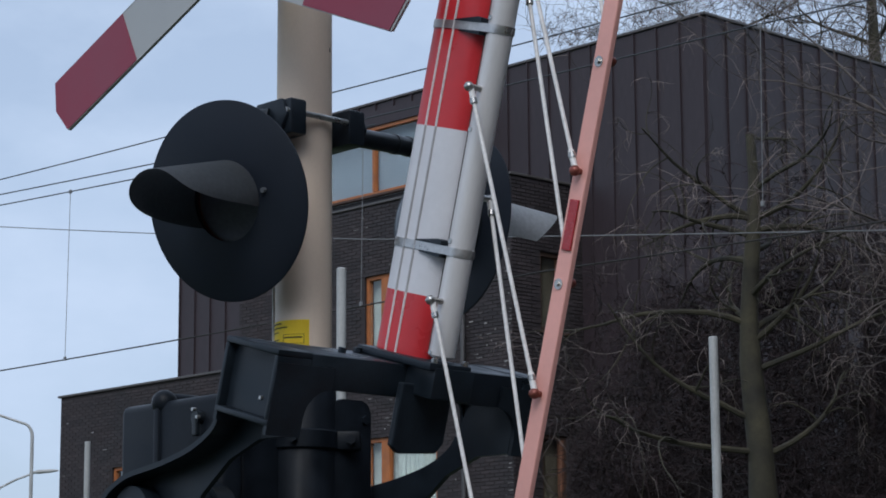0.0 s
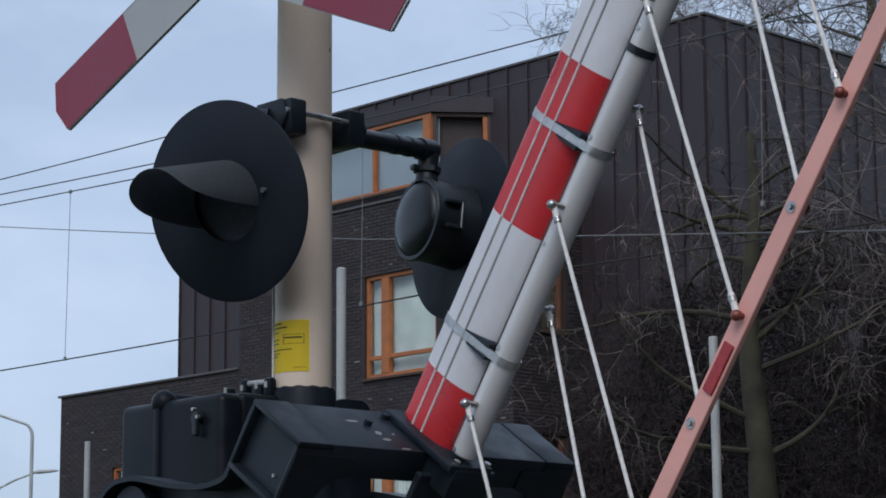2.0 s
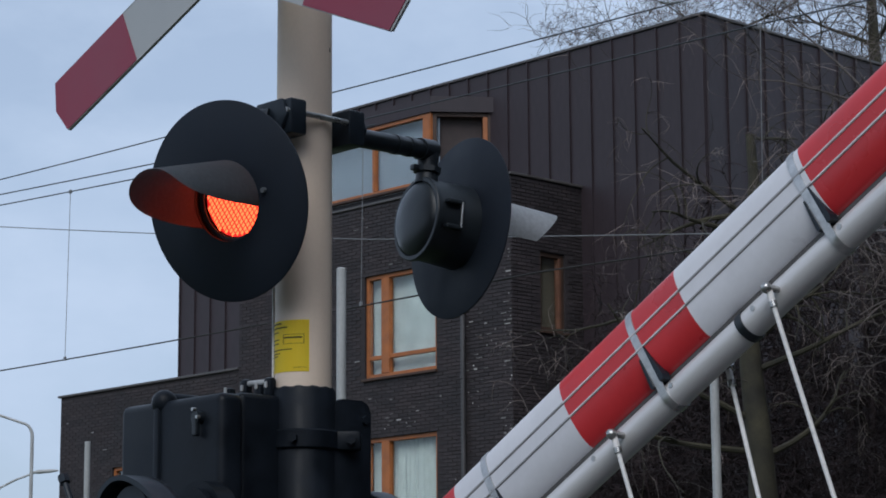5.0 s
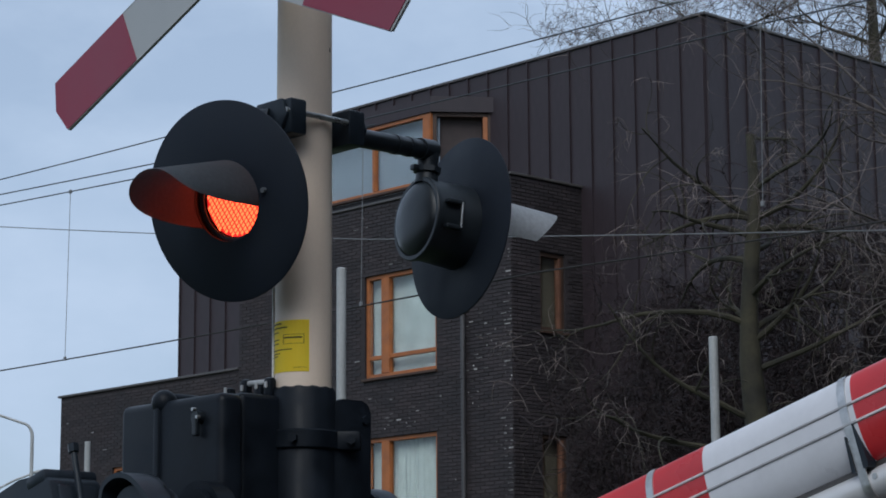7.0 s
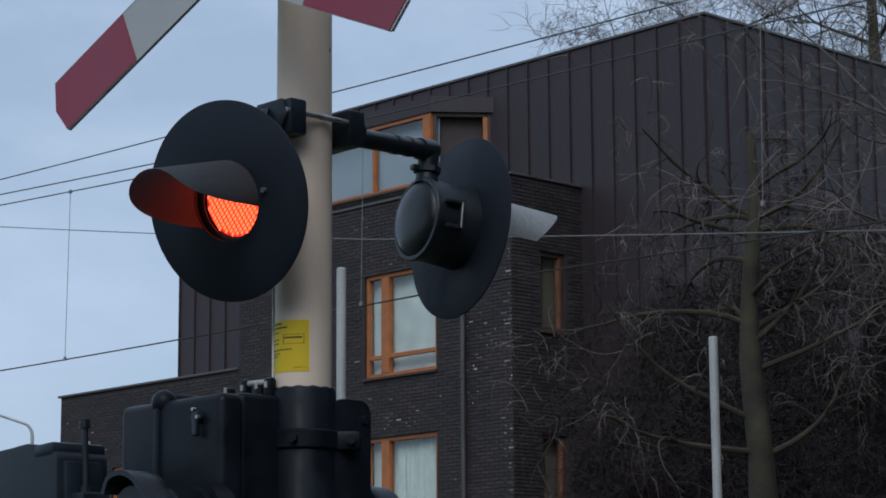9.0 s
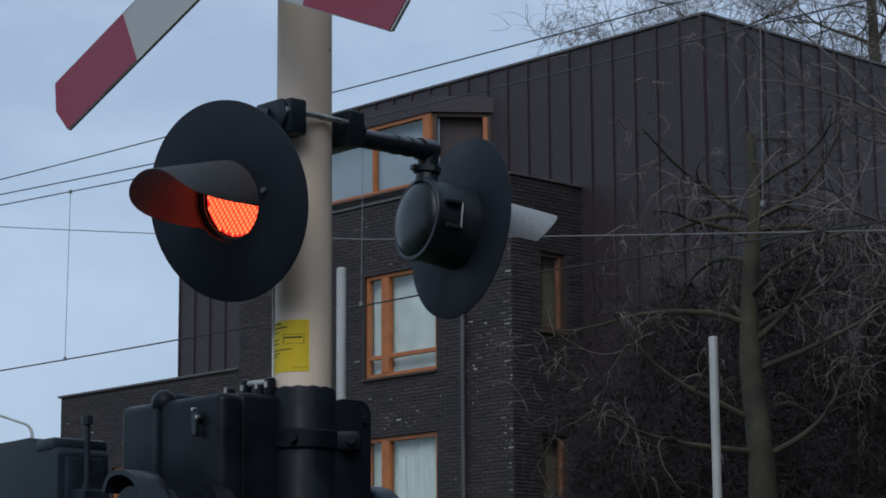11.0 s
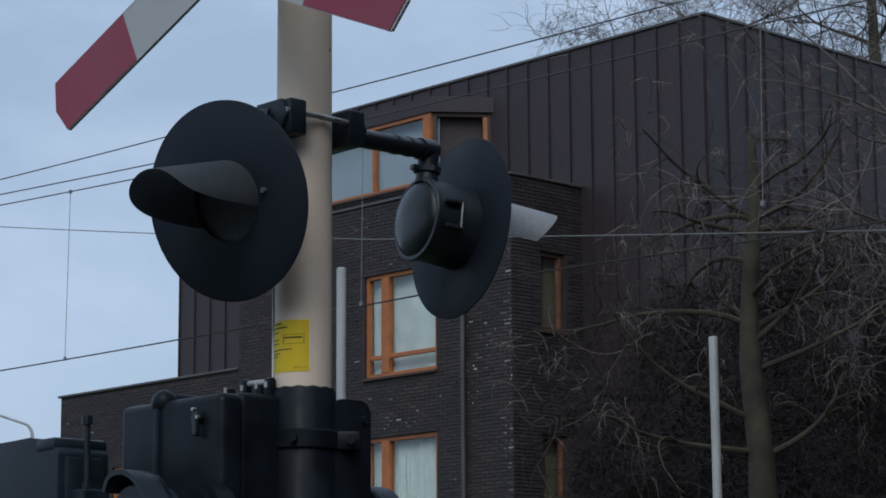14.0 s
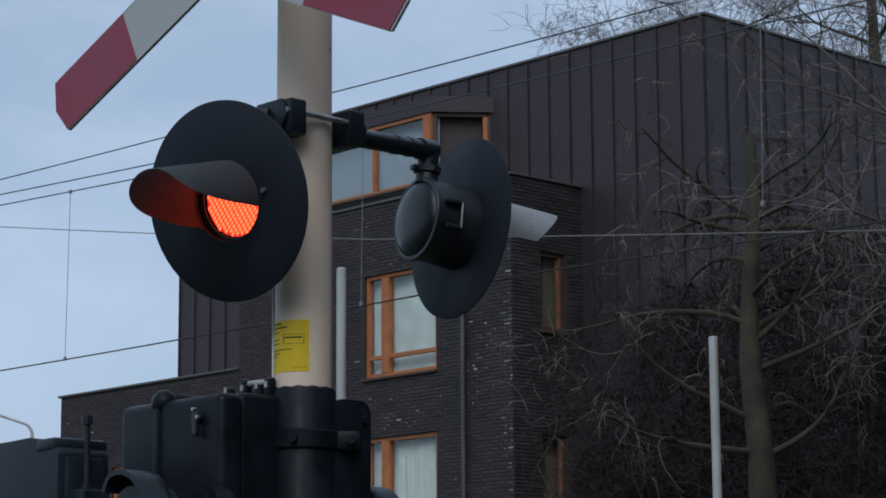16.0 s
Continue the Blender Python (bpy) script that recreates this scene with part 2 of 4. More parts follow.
# unseen walls, added to cut sky and bounce light on the house
for name, x0, x1, y0, y1, h, mat, label in (("wall_street", -30, 24, -22.3, -22, 9.0, "plaster", "unseen grey wall behind the camera, added to block skylight"),
                                            ("wall_side", 10.4, 10.7, -22, 33, 11.5, "mortar", "unseen dark wall at the right, added to shade the house")):
    b_ = B()
    box(b_, x0, x1, y0, y1, 0, h)
    tagged(part(name, b_, M[mat]), label, "wall", kind="structure")

# ------------------------------------------------------------------ the crossing: local x across the road, y along it
AXLE = (-0.2783, 6.077, 1.646)
CROSS_TURN = -47.13
SITE = pose(*AXLE, 0, 0, CROSS_TURN)
PX, PY = -0.002, -0.116        # the post's foot in the crossing's own axes


def site(x, y, z, rx=0, ry=0, rz=0):
    return SITE @ pose(x, y, z, rx, ry, rz)


def build_post():
    t = thing("signal_post", site(PX, PY, -1.646), "cream-painted round steel post with a yellow sticker", "post")
    b = B()
    rod(b, (0, 0, 0), (0, 0, 4.0), 0.0765, 0.0715, seg=64)
    part("pole", b, M["post"], t, smooth=True)
    b = B()
    rod(b, (0, 0, 4.0), (0, 0, 4.02), 0.073, 0.062, seg=48)
    part("cap", b, M["black"], t)
    c = Vector((math.cos(radians(224)), math.sin(radians(224)), 0)) * 0.0785
    b = B()
    rod(b, c + Vector((0, 0, 2.0)), c + Vector((0, 0, 2.75)), 0.0035, seg=10)
    part("edge_line", b, M["rod"], t, "thin pale line down the post's edge", smooth=True)
    # the sticker follows the pole's curve
    def curved(a0, a1, z0, z1, r, mat, name, parent, label=""):
        b = B()
        n = 14
        lo = [b.verts.new((r * math.cos(radians(a0 + (a1 - a0) * k / n)), r * math.sin(radians(a0 + (a1 - a0) * k / n)), z0)) for k in range(n + 1)]
        hi = [b.verts.new((v.co.x, v.co.y, z1)) for v in lo]
        for k in range(n):
            b.faces.new((lo[k], lo[k + 1], hi[k + 1], hi[k]))
        bmesh.ops.solidify(b, geom=b.faces[:], thickness=-0.0006)
        return part(name, b, mat, parent, label)
    return t, curved


post, curved = build_post()
STK0, STK1 = 2.036, 2.170
sticker = curved(214, 332, STK0, STK1, 0.0752, M["yellow"], "sticker", post, "yellow notice sticker with small print")
for a0, a1, z, h in ((232, 272, 0.125, 0.003), (232, 287, 0.114, 0.0032), (232, 264, 0.103, 0.0022), (232, 266, 0.084, 0.0024), (232, 264, 0.074, 0.0022),
                     (277, 322, 0.0960, 0.0009), (277, 322, 0.0720, 0.0009), (277, 278.2, 0.0729, 0.0231), (321, 322, 0.0729, 0.0231), (279, 318, 0.0865, 0.0036),
                     (232, 297, 0.057, 0.0022), (232, 268, 0.048, 0.0022), (232, 262, 0.041, 0.0020), (300, 328, 0.010, 0.0008)):
    curved(a0, a1, STK0 + z, STK0 + z + h, 0.0760, M["ink"], "print_line", sticker, "line of illegible dark print")
curved(383, 388, 2.893, 2.905, 0.0735, M["ink"], "paint_chip", post, "small dark chip in the paint")


def build_cross():
    """Warning cross: two boards on a bracket before the post."""
    t = thing("warning_cross", site(0, -0.41, 1.480), "red and white diagonal railway warning cross in muted colours", "road sign")
    for name, turn, y in (("board", 22.5, 0.0), ("board", -22.5, -0.006 + 0.012)):
        arm = part("board", prism(B(), [(-0.757, -0.080), (-0.788, 0.0), (-0.764, 0.080), (0.764, 0.080), (0.795, 0.0), (0.764, -0.080)], y - 0.004, y + 0.004, "xz"),
                   M["cross_white"], t, at=pose(0, 0, 0, 0, -turn, 0))
        rim = B()
        box(rim, -0.755, 0.755, y - 0.005, y + 0.005, -0.0822, -0.0803)
        box(rim, -0.755, 0.755, y - 0.005, y + 0.005, 0.0803, 0.0818)
        part("rim", rim, M["galv"], arm, "grey metal edge strip")
        for s in (-1, 1):
            tip = [(s * 0.408, -0.0795), (s * 0.418, 0.0795), (s * 0.7635, 0.0795), (s * 0.788, 0.0), (s * 0.757, -0.0795)]
            part("red_end", prism(B(), tip, y - 0.0065, y + 0.0065, "xz"), M["cross_red"], arm, "dark red reflective end")
    b = B()
    box(b, -0.03, 0.03, 0.02, 0.30, -0.02, 0.02, 0.004)
    part("bracket", b, M["galv"], t)


build_cross()


# ------------------------------------------------------------------ flashing lights: local y points out of the lens
HOOD_LEN = 0.276
NECK = -0.121              # the neck's place along the housing


def build_light(name, m, label, hood="hood_inside"):
    t = thing(name, m, label, "signal light", "flashing lights on the post")
    b = B()
    lathe(b, [(0.104, 0.003), (0.2575, 0.003), (0.2595, 0.0015), (0.2595, -0.0015), (0.2575, -0.003), (0.104, -0.003)], 96, closed=True)
    part("background_disc", b, M["disc"], t, "round matt black backing disc", smooth=True)
    b = B()
    lathe(b, [(0.0, -0.124), (0.109, -0.124), (0.111, -0.006), (0.121, -0.004), (0.119, -0.020), (0.113, -0.128), (0.119, -0.131), (0.1195, -0.143), (0.117, -0.146), (0.107, -0.146), (0.105, -0.143), (0.0, -0.140)], 64)
    part("housing", b, M["black"], t, smooth=True)
    b = B()
    lathe(b, [(0.106, -0.141), (0.103, -0.147), (0.092, -0.156), (0.070, -0.166), (0.035, -0.172), (0.0, -0.173)], 64)
    part("rear_cap", b, M["black"], t, "domed black rear cap", smooth=True)
    # the hood: long above, cut back to the disc below, further on one side
    b = B()
    n, k = 56, 12
    grid = []
    for i in range(n + 1):
        if hood == "hood_grey":      # a straight slanted mouth
            a = -68 + 168 * i / n
            length = 0.310 * (1 - 0.30 * (1 - math.cos(radians(a))))
        else:
            a = -104 + 229 * i / n
            f, bend = (a / 125, 5.0) if a > 0 else (-a / 103, 5.2)
            length = 0.012 + HOOD_LEN * max(0.0, 1 - f ** bend)
        row = []
        for j in range(k + 1):
            y = length * j / k
            r = 0.106 - 0.012 * y / 0.33
            row.append(b.verts.new((r * math.sin(radians(a)), y - 0.004, r * math.cos(radians(a)))))
        grid.append(row)
    for i in range(n):
        for j in range(k):
            b.faces.new((grid[i][j], grid[i + 1][j], grid[i + 1][j + 1], grid[i][j + 1]))
    bmesh.ops.solidify(b, geom=b.faces[:], thickness=0.003)
    part("hood", b, M[hood], t, "long sun hood", smooth=True)
    b = B()
    lathe(b, [(0.0945, -0.024), (0.1085, -0.024), (0.1085, -0.021), (0.0945, -0.021)], 48, closed=True)
    part("lens_ring", b, M["hood_inside"], t, smooth=True)
    for a in (84, -84):
        b = B()
        rod(b, (0.128 * math.sin(radians(a)), 0.002, 0.128 * math.cos(radians(a))), (0.128 * math.sin(radians(a)), 0.013, 0.128 * math.cos(radians(a))), 0.007, seg=8)
        part("screw", b, M["hood_inside"], t)
    # latch and hinge at the housing's sides
    for s in (-1, 1):
        b = B()
        box(b, s * 0.122 - 0.012, s * 0.122 + 0.012, -0.122, -0.068, 0.030, 0.042, 0.003)
        part("latch", b, M["black"], t)
        b = B()
        box(b, s * 0.122 - 0.012, s * 0.122 + 0.012, -0.122, -0.068, -0.042, -0.030, 0.003)
        latch = part("latch", b, M["black"], t)
        b = B()
        rod(b, (s * 0.132, -0.076, -0.036), (s * 0.132, -0.076, 0.036), 0.0035, seg=8)
        part("latch_pin", b, M["steel"], latch, "bright steel pin")
    b = B()
    rod(b, (0, NECK, 0.105), (0, NECK, 0.136), 0.034, 0.030, seg=24)
    rod(b, (0, NECK, 0.136), (0, NECK, 0.152), 0.040, seg=8)
    rod(b, (0, NECK, 0.152), (0, NECK, 0.190), 0.029, seg=24)
    box(b, -0.012, 0.012, NECK - 0.050, NECK - 0.020, 0.136, 0.152, 0.003)
    part("swivel_neck", b, M["black"], t, smooth=True)
    return t


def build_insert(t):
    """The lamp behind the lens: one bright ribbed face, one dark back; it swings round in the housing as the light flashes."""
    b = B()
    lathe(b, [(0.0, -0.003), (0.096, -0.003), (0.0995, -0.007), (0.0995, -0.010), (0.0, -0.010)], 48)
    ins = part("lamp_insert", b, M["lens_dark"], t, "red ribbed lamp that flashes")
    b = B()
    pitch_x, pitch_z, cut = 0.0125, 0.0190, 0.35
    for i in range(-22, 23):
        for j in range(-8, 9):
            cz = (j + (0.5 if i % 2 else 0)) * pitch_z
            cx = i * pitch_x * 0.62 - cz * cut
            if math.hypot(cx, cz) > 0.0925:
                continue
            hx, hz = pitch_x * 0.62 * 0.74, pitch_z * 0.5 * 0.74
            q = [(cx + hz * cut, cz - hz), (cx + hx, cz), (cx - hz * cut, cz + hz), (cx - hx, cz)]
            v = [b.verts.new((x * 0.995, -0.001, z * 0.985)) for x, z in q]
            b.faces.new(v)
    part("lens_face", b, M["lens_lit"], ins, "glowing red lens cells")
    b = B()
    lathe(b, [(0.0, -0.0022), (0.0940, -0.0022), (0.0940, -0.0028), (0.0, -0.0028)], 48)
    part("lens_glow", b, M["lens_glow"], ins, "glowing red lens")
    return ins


L1 = pose(-0.5525, 5.85, 2.4665, -12.4, 0, 145.4)
L2 = pose(0.048, 6.43, 2.505, -5.3, 0, -58.2)
light_near = build_light("flashing_light", L1, "round black crossing light with a red lens that flashes")
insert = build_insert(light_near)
# this hood's light grey is sky reflection given as colour
light_far = build_light("flashing_light", L2, "round black crossing light turned to the far side of the tracks", "hood_grey")


def build_arms():
    """Clamp round the post with one pipe to each light."""
    z = 2.694 - 1.646
    t = thing("light_bracket", site(PX, PY, z), "black clamp and pipes that carry the two lights", "bracket")
    for s, name in ((-1, "clamp"), (1, "clamp")):
        b = B()
        box(b, -0.055, 0.100, s * 0.100 - 0.028, s * 0.100 + 0.028, -0.050, 0.046, 0.008)
        prism(b, [(-0.03, -0.035), (0.075, -0.035), (0.095, 0.0), (0.075, 0.045), (-0.03, 0.045)], *sorted((s * 0.125, s * 0.140)), "xz", 0.005)
        part("clamp", b, M["iron"], t, smooth=True)
    for sx in (-0.083, 0.088):
        b = B()
        rod(b, (sx, -0.135, 0.012), (sx, 0.125, 0.010), 0.0078, seg=12)
        part("bolt", b, M["steel"], t, "bright steel bolt")
    inv = (SITE @ pose(PX, PY, z)).inverted()
    for lm, s, seg_name in ((L1, -1, "near"), (L2, 1, "far")):
        top = inv @ (lm @ Vector((0, NECK, 0.180)))
        elbow = inv @ (lm @ Vector((0, NECK, 0.202)))
        start = Vector((0.02, s * 0.13, -0.004))
        d = (elbow - start).normalized()
        b = B()
        tube(b, [start, start + 0.02 * d, elbow - 0.02 * d, elbow + 0.012 * d], [0.026, 0.026, 0.026, 0.022], 24)
        pipe = part("pipe", b, M["black"], t, smooth=True)
        for c, w, r in ((start, 0.035, 0.032), (start.lerp(elbow, 0.55), 0.016, 0.0285), (start.lerp(elbow, 0.72), 0.016, 0.0285), (elbow - 0.045 * d, 0.061, 0.031)):
            b = B()
            tube(b, [c, c + w * d], r, 24)
            part("pipe_collar", b, M["black"], pipe, smooth=True)
        b = B()
        tube(b, [elbow, top - Vector((0, 0, 0.01))], 0.030, 24)
        part("elbow", b, M["black"], pipe, smooth=True)


build_arms()


# ------------------------------------------------------------------ barrier machine (does not move)
def build_machine():
    t = thing("barrier_machine", site(0, 0, -1.646), "black cast-iron barrier machine with a hinged box", "machine")
    up = 1.646
    b = B()
    box(b, -0.400, 0.004, -0.322, -0.185, 0.50, up + 0.330, 0.016, seg=4)
    body = part("cabinet", b, M["machine"], t, "black hinged cabinet", smooth=True)
    b = B()
    box(b, -0.408, 0.028, -0.405, -0.328, 0.48, up + 0.322, 0.022, seg=4)
    part("cabinet_lid", b, M["machine"], body, "thick rounded cabinet lid", smooth=True)
    b = B()
    box(b, -0.248, -0.226, -0.414, -0.210, 0.52, up + 0.322, 0.005)
    part("flange", b, M["machine"], body, smooth=True)
    b = B()
    bmesh.ops.create_uvsphere(b, u_segments=20, v_segments=12, radius=0.034, matrix=pose(-0.238, -0.385, up + 0.318))
    rod(b, (-0.238, -0.385, up + 0.325), (-0.238, -0.23, up + 0.325), 0.020, seg=16)
    part("hinge_knuckle", b, M["machine"], body, smooth=True)
    b = B()
    rod(b, (-0.055, -0.425, up + 0.262), (-0.055, -0.405, up + 0.262), 0.016, seg=16)
    box(b, -0.064, -0.046, -0.428, -0.412, up + 0.215, up + 0.262, 0.004)
    lock = part("lock_cover", b, M["black"], body)
    b = B()
    rod(b, (-0.040, -0.431, up + 0.262), (-0.040, -0.420, up + 0.262), 0.0045, seg=8)
    rod(b, (-0.058, -0.431, up + 0.283), (-0.058, -0.420, up + 0.283), 0.0045, seg=8)
    part("lock_pin", b, M["steel"], lock, "bright worn pin")
    b = B()
    prism(b, rounded(-0.300, -0.050, 0.30, up + 0.318, 0.03), -0.215, -0.02, "xz", 0.01)
    part("gear_case", b, M["machine"], t, smooth=True)
    b = B()
    prism(b, rounded(-0.075, 0.052, 0.30, up + 0.326, 0.03), 0.045, 0.072, "yz", 0.005)
    plate = part("back_plate", b, M["machine"], t, smooth=True)
    b = B()
    rod(b, (0.071, 0.030, up + 0.275), (0.080, 0.030, up + 0.275), 0.012, seg=6)
    part("plate_bolt", b, M["machine"], plate)
    # sleeve round the post, with its bolted collar
    b = B()
    for r0, r1, z0, z1 in ((0.086, 0.0805, 0.0, up + 0.352),):
        ring = []
        for r, z in ((r0, z0), (r0, z1 - 0.01), (r1, z1), (0.0755, z1 - 0.002), (0.0768, z0)):
            ring.append([b.verts.new((PX + r * math.cos(2 * math.pi * k / 48), PY + r * math.sin(2 * math.pi * k / 48),
                                      z + (0.0018 * math.sin(k * 1.7) if z > z1 - 0.02 else 0))) for k in range(48)])
        for a, c in zip(ring, ring[1:]):
            for k in range(48):
                b.faces.new((a[k], a[(k + 1) % 48], c[(k + 1) % 48], c[k]))
    part("post_sleeve", b, M["machine"], t, "rough black sleeve round the post", smooth=True)
    b = B()
    tube(b, [(PX, PY, up + 0.192), (PX, PY, up + 0.196), (PX, PY, up + 0.238), (PX, PY, up + 0.242)], [0.090, 0.094, 0.094, 0.090], 48)
    collar = part("collar", b, M["machine"], t, smooth=True)
    b = B()
    box(b, 0.070, 0.150, -0.026, 0.020, up + 0.192, up + 0.242, 0.008, pose(PX, PY, 0, 0, 0, 47))
    part("collar_lug", b, M["machine"], collar, smooth=True)
    b = B()
    rod(b, pose(PX, PY, 0, 0, 0, 47) @ Vector((0.125, -0.042, up + 0.217)), pose(PX, PY, 0, 0, 0, 47) @ Vector((0.125, -0.024, up + 0.217)), 0.013, seg=6)
    part("collar_bolt", b, M["machine"], collar)
    for ang in (255, 306):
        b = B()
        c = Vector((math.cos(radians(ang)), math.sin(radians(ang)), 0))
        o = Vector((PX, PY, up + 0.217))
        rod(b, o + c * 0.085, o + c * 0.112, 0.012, seg=6)
        part("collar_bolt", b, M["machine"], collar)
    # lugs and a wire loop on the cabinet's back edge
    for k, x in enumerate((-0.205, -0.135, -0.075, -0.035)):
        b = B()
        box(b, x - 0.016, x + 0.016, -0.212, -0.188, up + 0.326, up + (0.368, 0.384, 0.364, 0.380)[k], 0.009)
        lug = part("lug", b, M["machine"], t, smooth=True)
        # a pale chip on each dark lug paints its white glint
        b = B()
        box(b, x - 0.004, x + 0.006, -0.2165, -0.2125, up + 0.352, up + 0.368, 0.001)
        part("glint_chip", b, M["galv"], lug, "pale metal chip in place of a glint")
    b = B()
    rod(b, (-0.140, -0.200, up + 0.372), (-0.030, -0.200, up + 0.368), 0.008, seg=12)
    part("hinge_bar", b, M["galv"], t, "worn bright hinge bar", smooth=True)
    # axle and its bosses
    for y0, y1, r in ((-0.455, -0.40, 0.098), (-0.475, -0.455, 0.080), (-0.60, -0.475, 0.042), (0.06, 0.11, 0.085)):
        b = B()
        rod(b, (0, y0, up), (0, y1, up), r, seg=40)
        part("axle_boss", b, M["machine"], t, smooth=True)
    b = B()
    box(b, -0.32, 0.16, -0.40, 0.06, 0.0, 0.5, 0.02)
    part("pedestal", b, M["machine"], t)


build_machine()

# ------------------------------------------------------------------ the barrier: local x along the boom, y along the axle
BOOM_Y, BOOM_Z = 0.038, 0.092  # half its thickness and half its depth
BW, BV = -0.255, -0.425       # the boom's middle: along the axle, and up
TV = -0.556                   # the tube under it
ROD_LEN = 0.745
CLIP_X = 1.54
boom = thing("barrier_boom", SITE, "red and white barrier boom with a hanging skirt, being lowered", "barrier")


def section(grow=0.0, n=40):
    out = []
    for k in range(n):
        a = 2 * math.pi * k / n
        c, s = math.cos(a), math.sin(a)
        out.append((BW + (BOOM_Y + grow) * math.copysign(abs(c) ** 0.88, c), BV + (BOOM_Z + grow) * math.copysign(abs(s) ** 0.92, s)))
    return out


def hull(points):
    pts = sorted(set(points))
    def half(ps):
        h = []
        for p in ps:
            while len(h) > 1 and (h[-1][0] - h[-2][0]) * (p[1] - h[-2][1]) - (h[-1][1] - h[-2][1]) * (p[0] - h[-2][0]) <= 0:
                h.pop()
            h.append(p)
        return h[:-1]
    return half(pts) + half(pts[::-1])


def build_boom():
    edges = [0.508, 0.655] + [0.655 + 0.398 * k for k in range(1, 10)]
    for k, (x0, x1) in enumerate(zip(edges, edges[1:])):
        b = B()
        prism(b, section(), x0, x1, "yz")
        red = k % 2 == 0
        part("red_section" if red else "white_section", b, M["red"] if red else M["white"], boom,
             "red reflective boom section" if red else "white reflective boom section", smooth=True)
    # two fine joints along each side of the profile: pale on red, dark grey on white
    for k, (x0, x1) in enumerate(zip(edges, edges[1:])):
        for a in (164, 185, -5, 16):
            c, sn = math.cos(radians(a)), math.sin(radians(a))
            y = BW + (BOOM_Y + 0.0005) * math.copysign(abs(c) ** 0.88, c)
            z = BV + (BOOM_Z + 0.0005) * math.copysign(abs(sn) ** 0.92, sn)
            b = B()
            rod(b, (x0, y, z), (x1, y, z), 0.0032, seg=6)
            if k % 2 == 0:
                part("joint_strip", b, M["seam_line"], boom, "thin pale joint line")
            else:
                part("joint_strip", b, M["groove"], boom, "thin grey joint line")
    b = B()
    tube(b, [(0.520, BW, TV), (0.525, BW, TV), (4.22, BW, TV), (4.225, BW, TV)], [0.027, 0.0315, 0.0315, 0.027], 32)
    part("tube", b, M["alu"], boom, "grey aluminium stiffening tube", smooth=True)
    b = B()
    box(b, 0.525, 4.2, BW - 0.009, BW + 0.009, TV + 0.03, BV - 0.07)
    part("web", b, M["coping"], boom, "dark web between boom and tube")
    outline = hull(section(0.0025) + [(BW + 0.034 * math.cos(2 * math.pi * k / 32), TV + 0.034 * math.sin(2 * math.pi * k / 32)) for k in range(32)])
    for x in [0.77 + 0.528 * k for k in range(7)]:
        b = B()
        prism(b, outline, x - 0.010, x + 0.010, "yz")
        caps = [f for f in b.faces if len(f.verts) > 4]
        bmesh.ops.delete(b, geom=caps, context="FACES")
        bmesh.ops.solidify(b, geom=b.faces[:], thickness=-0.0025)
        strap = part("strap", b, M["band"], boom, "steel clamping strap", smooth=True)
        for sy in (-1, 1):
            b = B()
            y = BW + sy * 0.028
            prism(b, [(x + 0.010, BV - 0.010), (x + 0.013, BV - 0.012), (x + 0.024, TV + 0.040), (x + 0.021, TV + 0.028), (x + 0.010, TV + 0.028)], y - 0.013, y + 0.013, "xz")
            prism(b, [(x - 0.010, BV - 0.030), (x - 0.010, TV + 0.028), (x - 0.019, TV + 0.028), (x - 0.014, BV - 0.030)], y - 0.013, y + 0.013, "xz")
            part("wedge", b, M["iron"], strap, "dark wedge under the strap")
    for x in (CLIP_X, CLIP_X + 1.06, CLIP_X + 2.12):
        b = B()
        tube(b, [(x - 0.009, BW, TV), (x + 0.009, BW, TV)], 0.0345, 32)
        part("tube_clip", b, M["black"], boom, "black clip round the tube", smooth=True)
    for x in [0.53 + 0.264 * k for k in range(14)]:
        b = B()
        rod(b, (x, BW - 0.0330, TV + 0.008), (x, BW - 0.028, TV + 0.008), 0.006, seg=12)
        part("rivet", b, M["steel"], boom)


build_boom()
PIN_X = [0.651 + 0.5035 * k for k in range(8)]
PIN_Q = [0.906 + 0.5035 * k for k in range(7)]


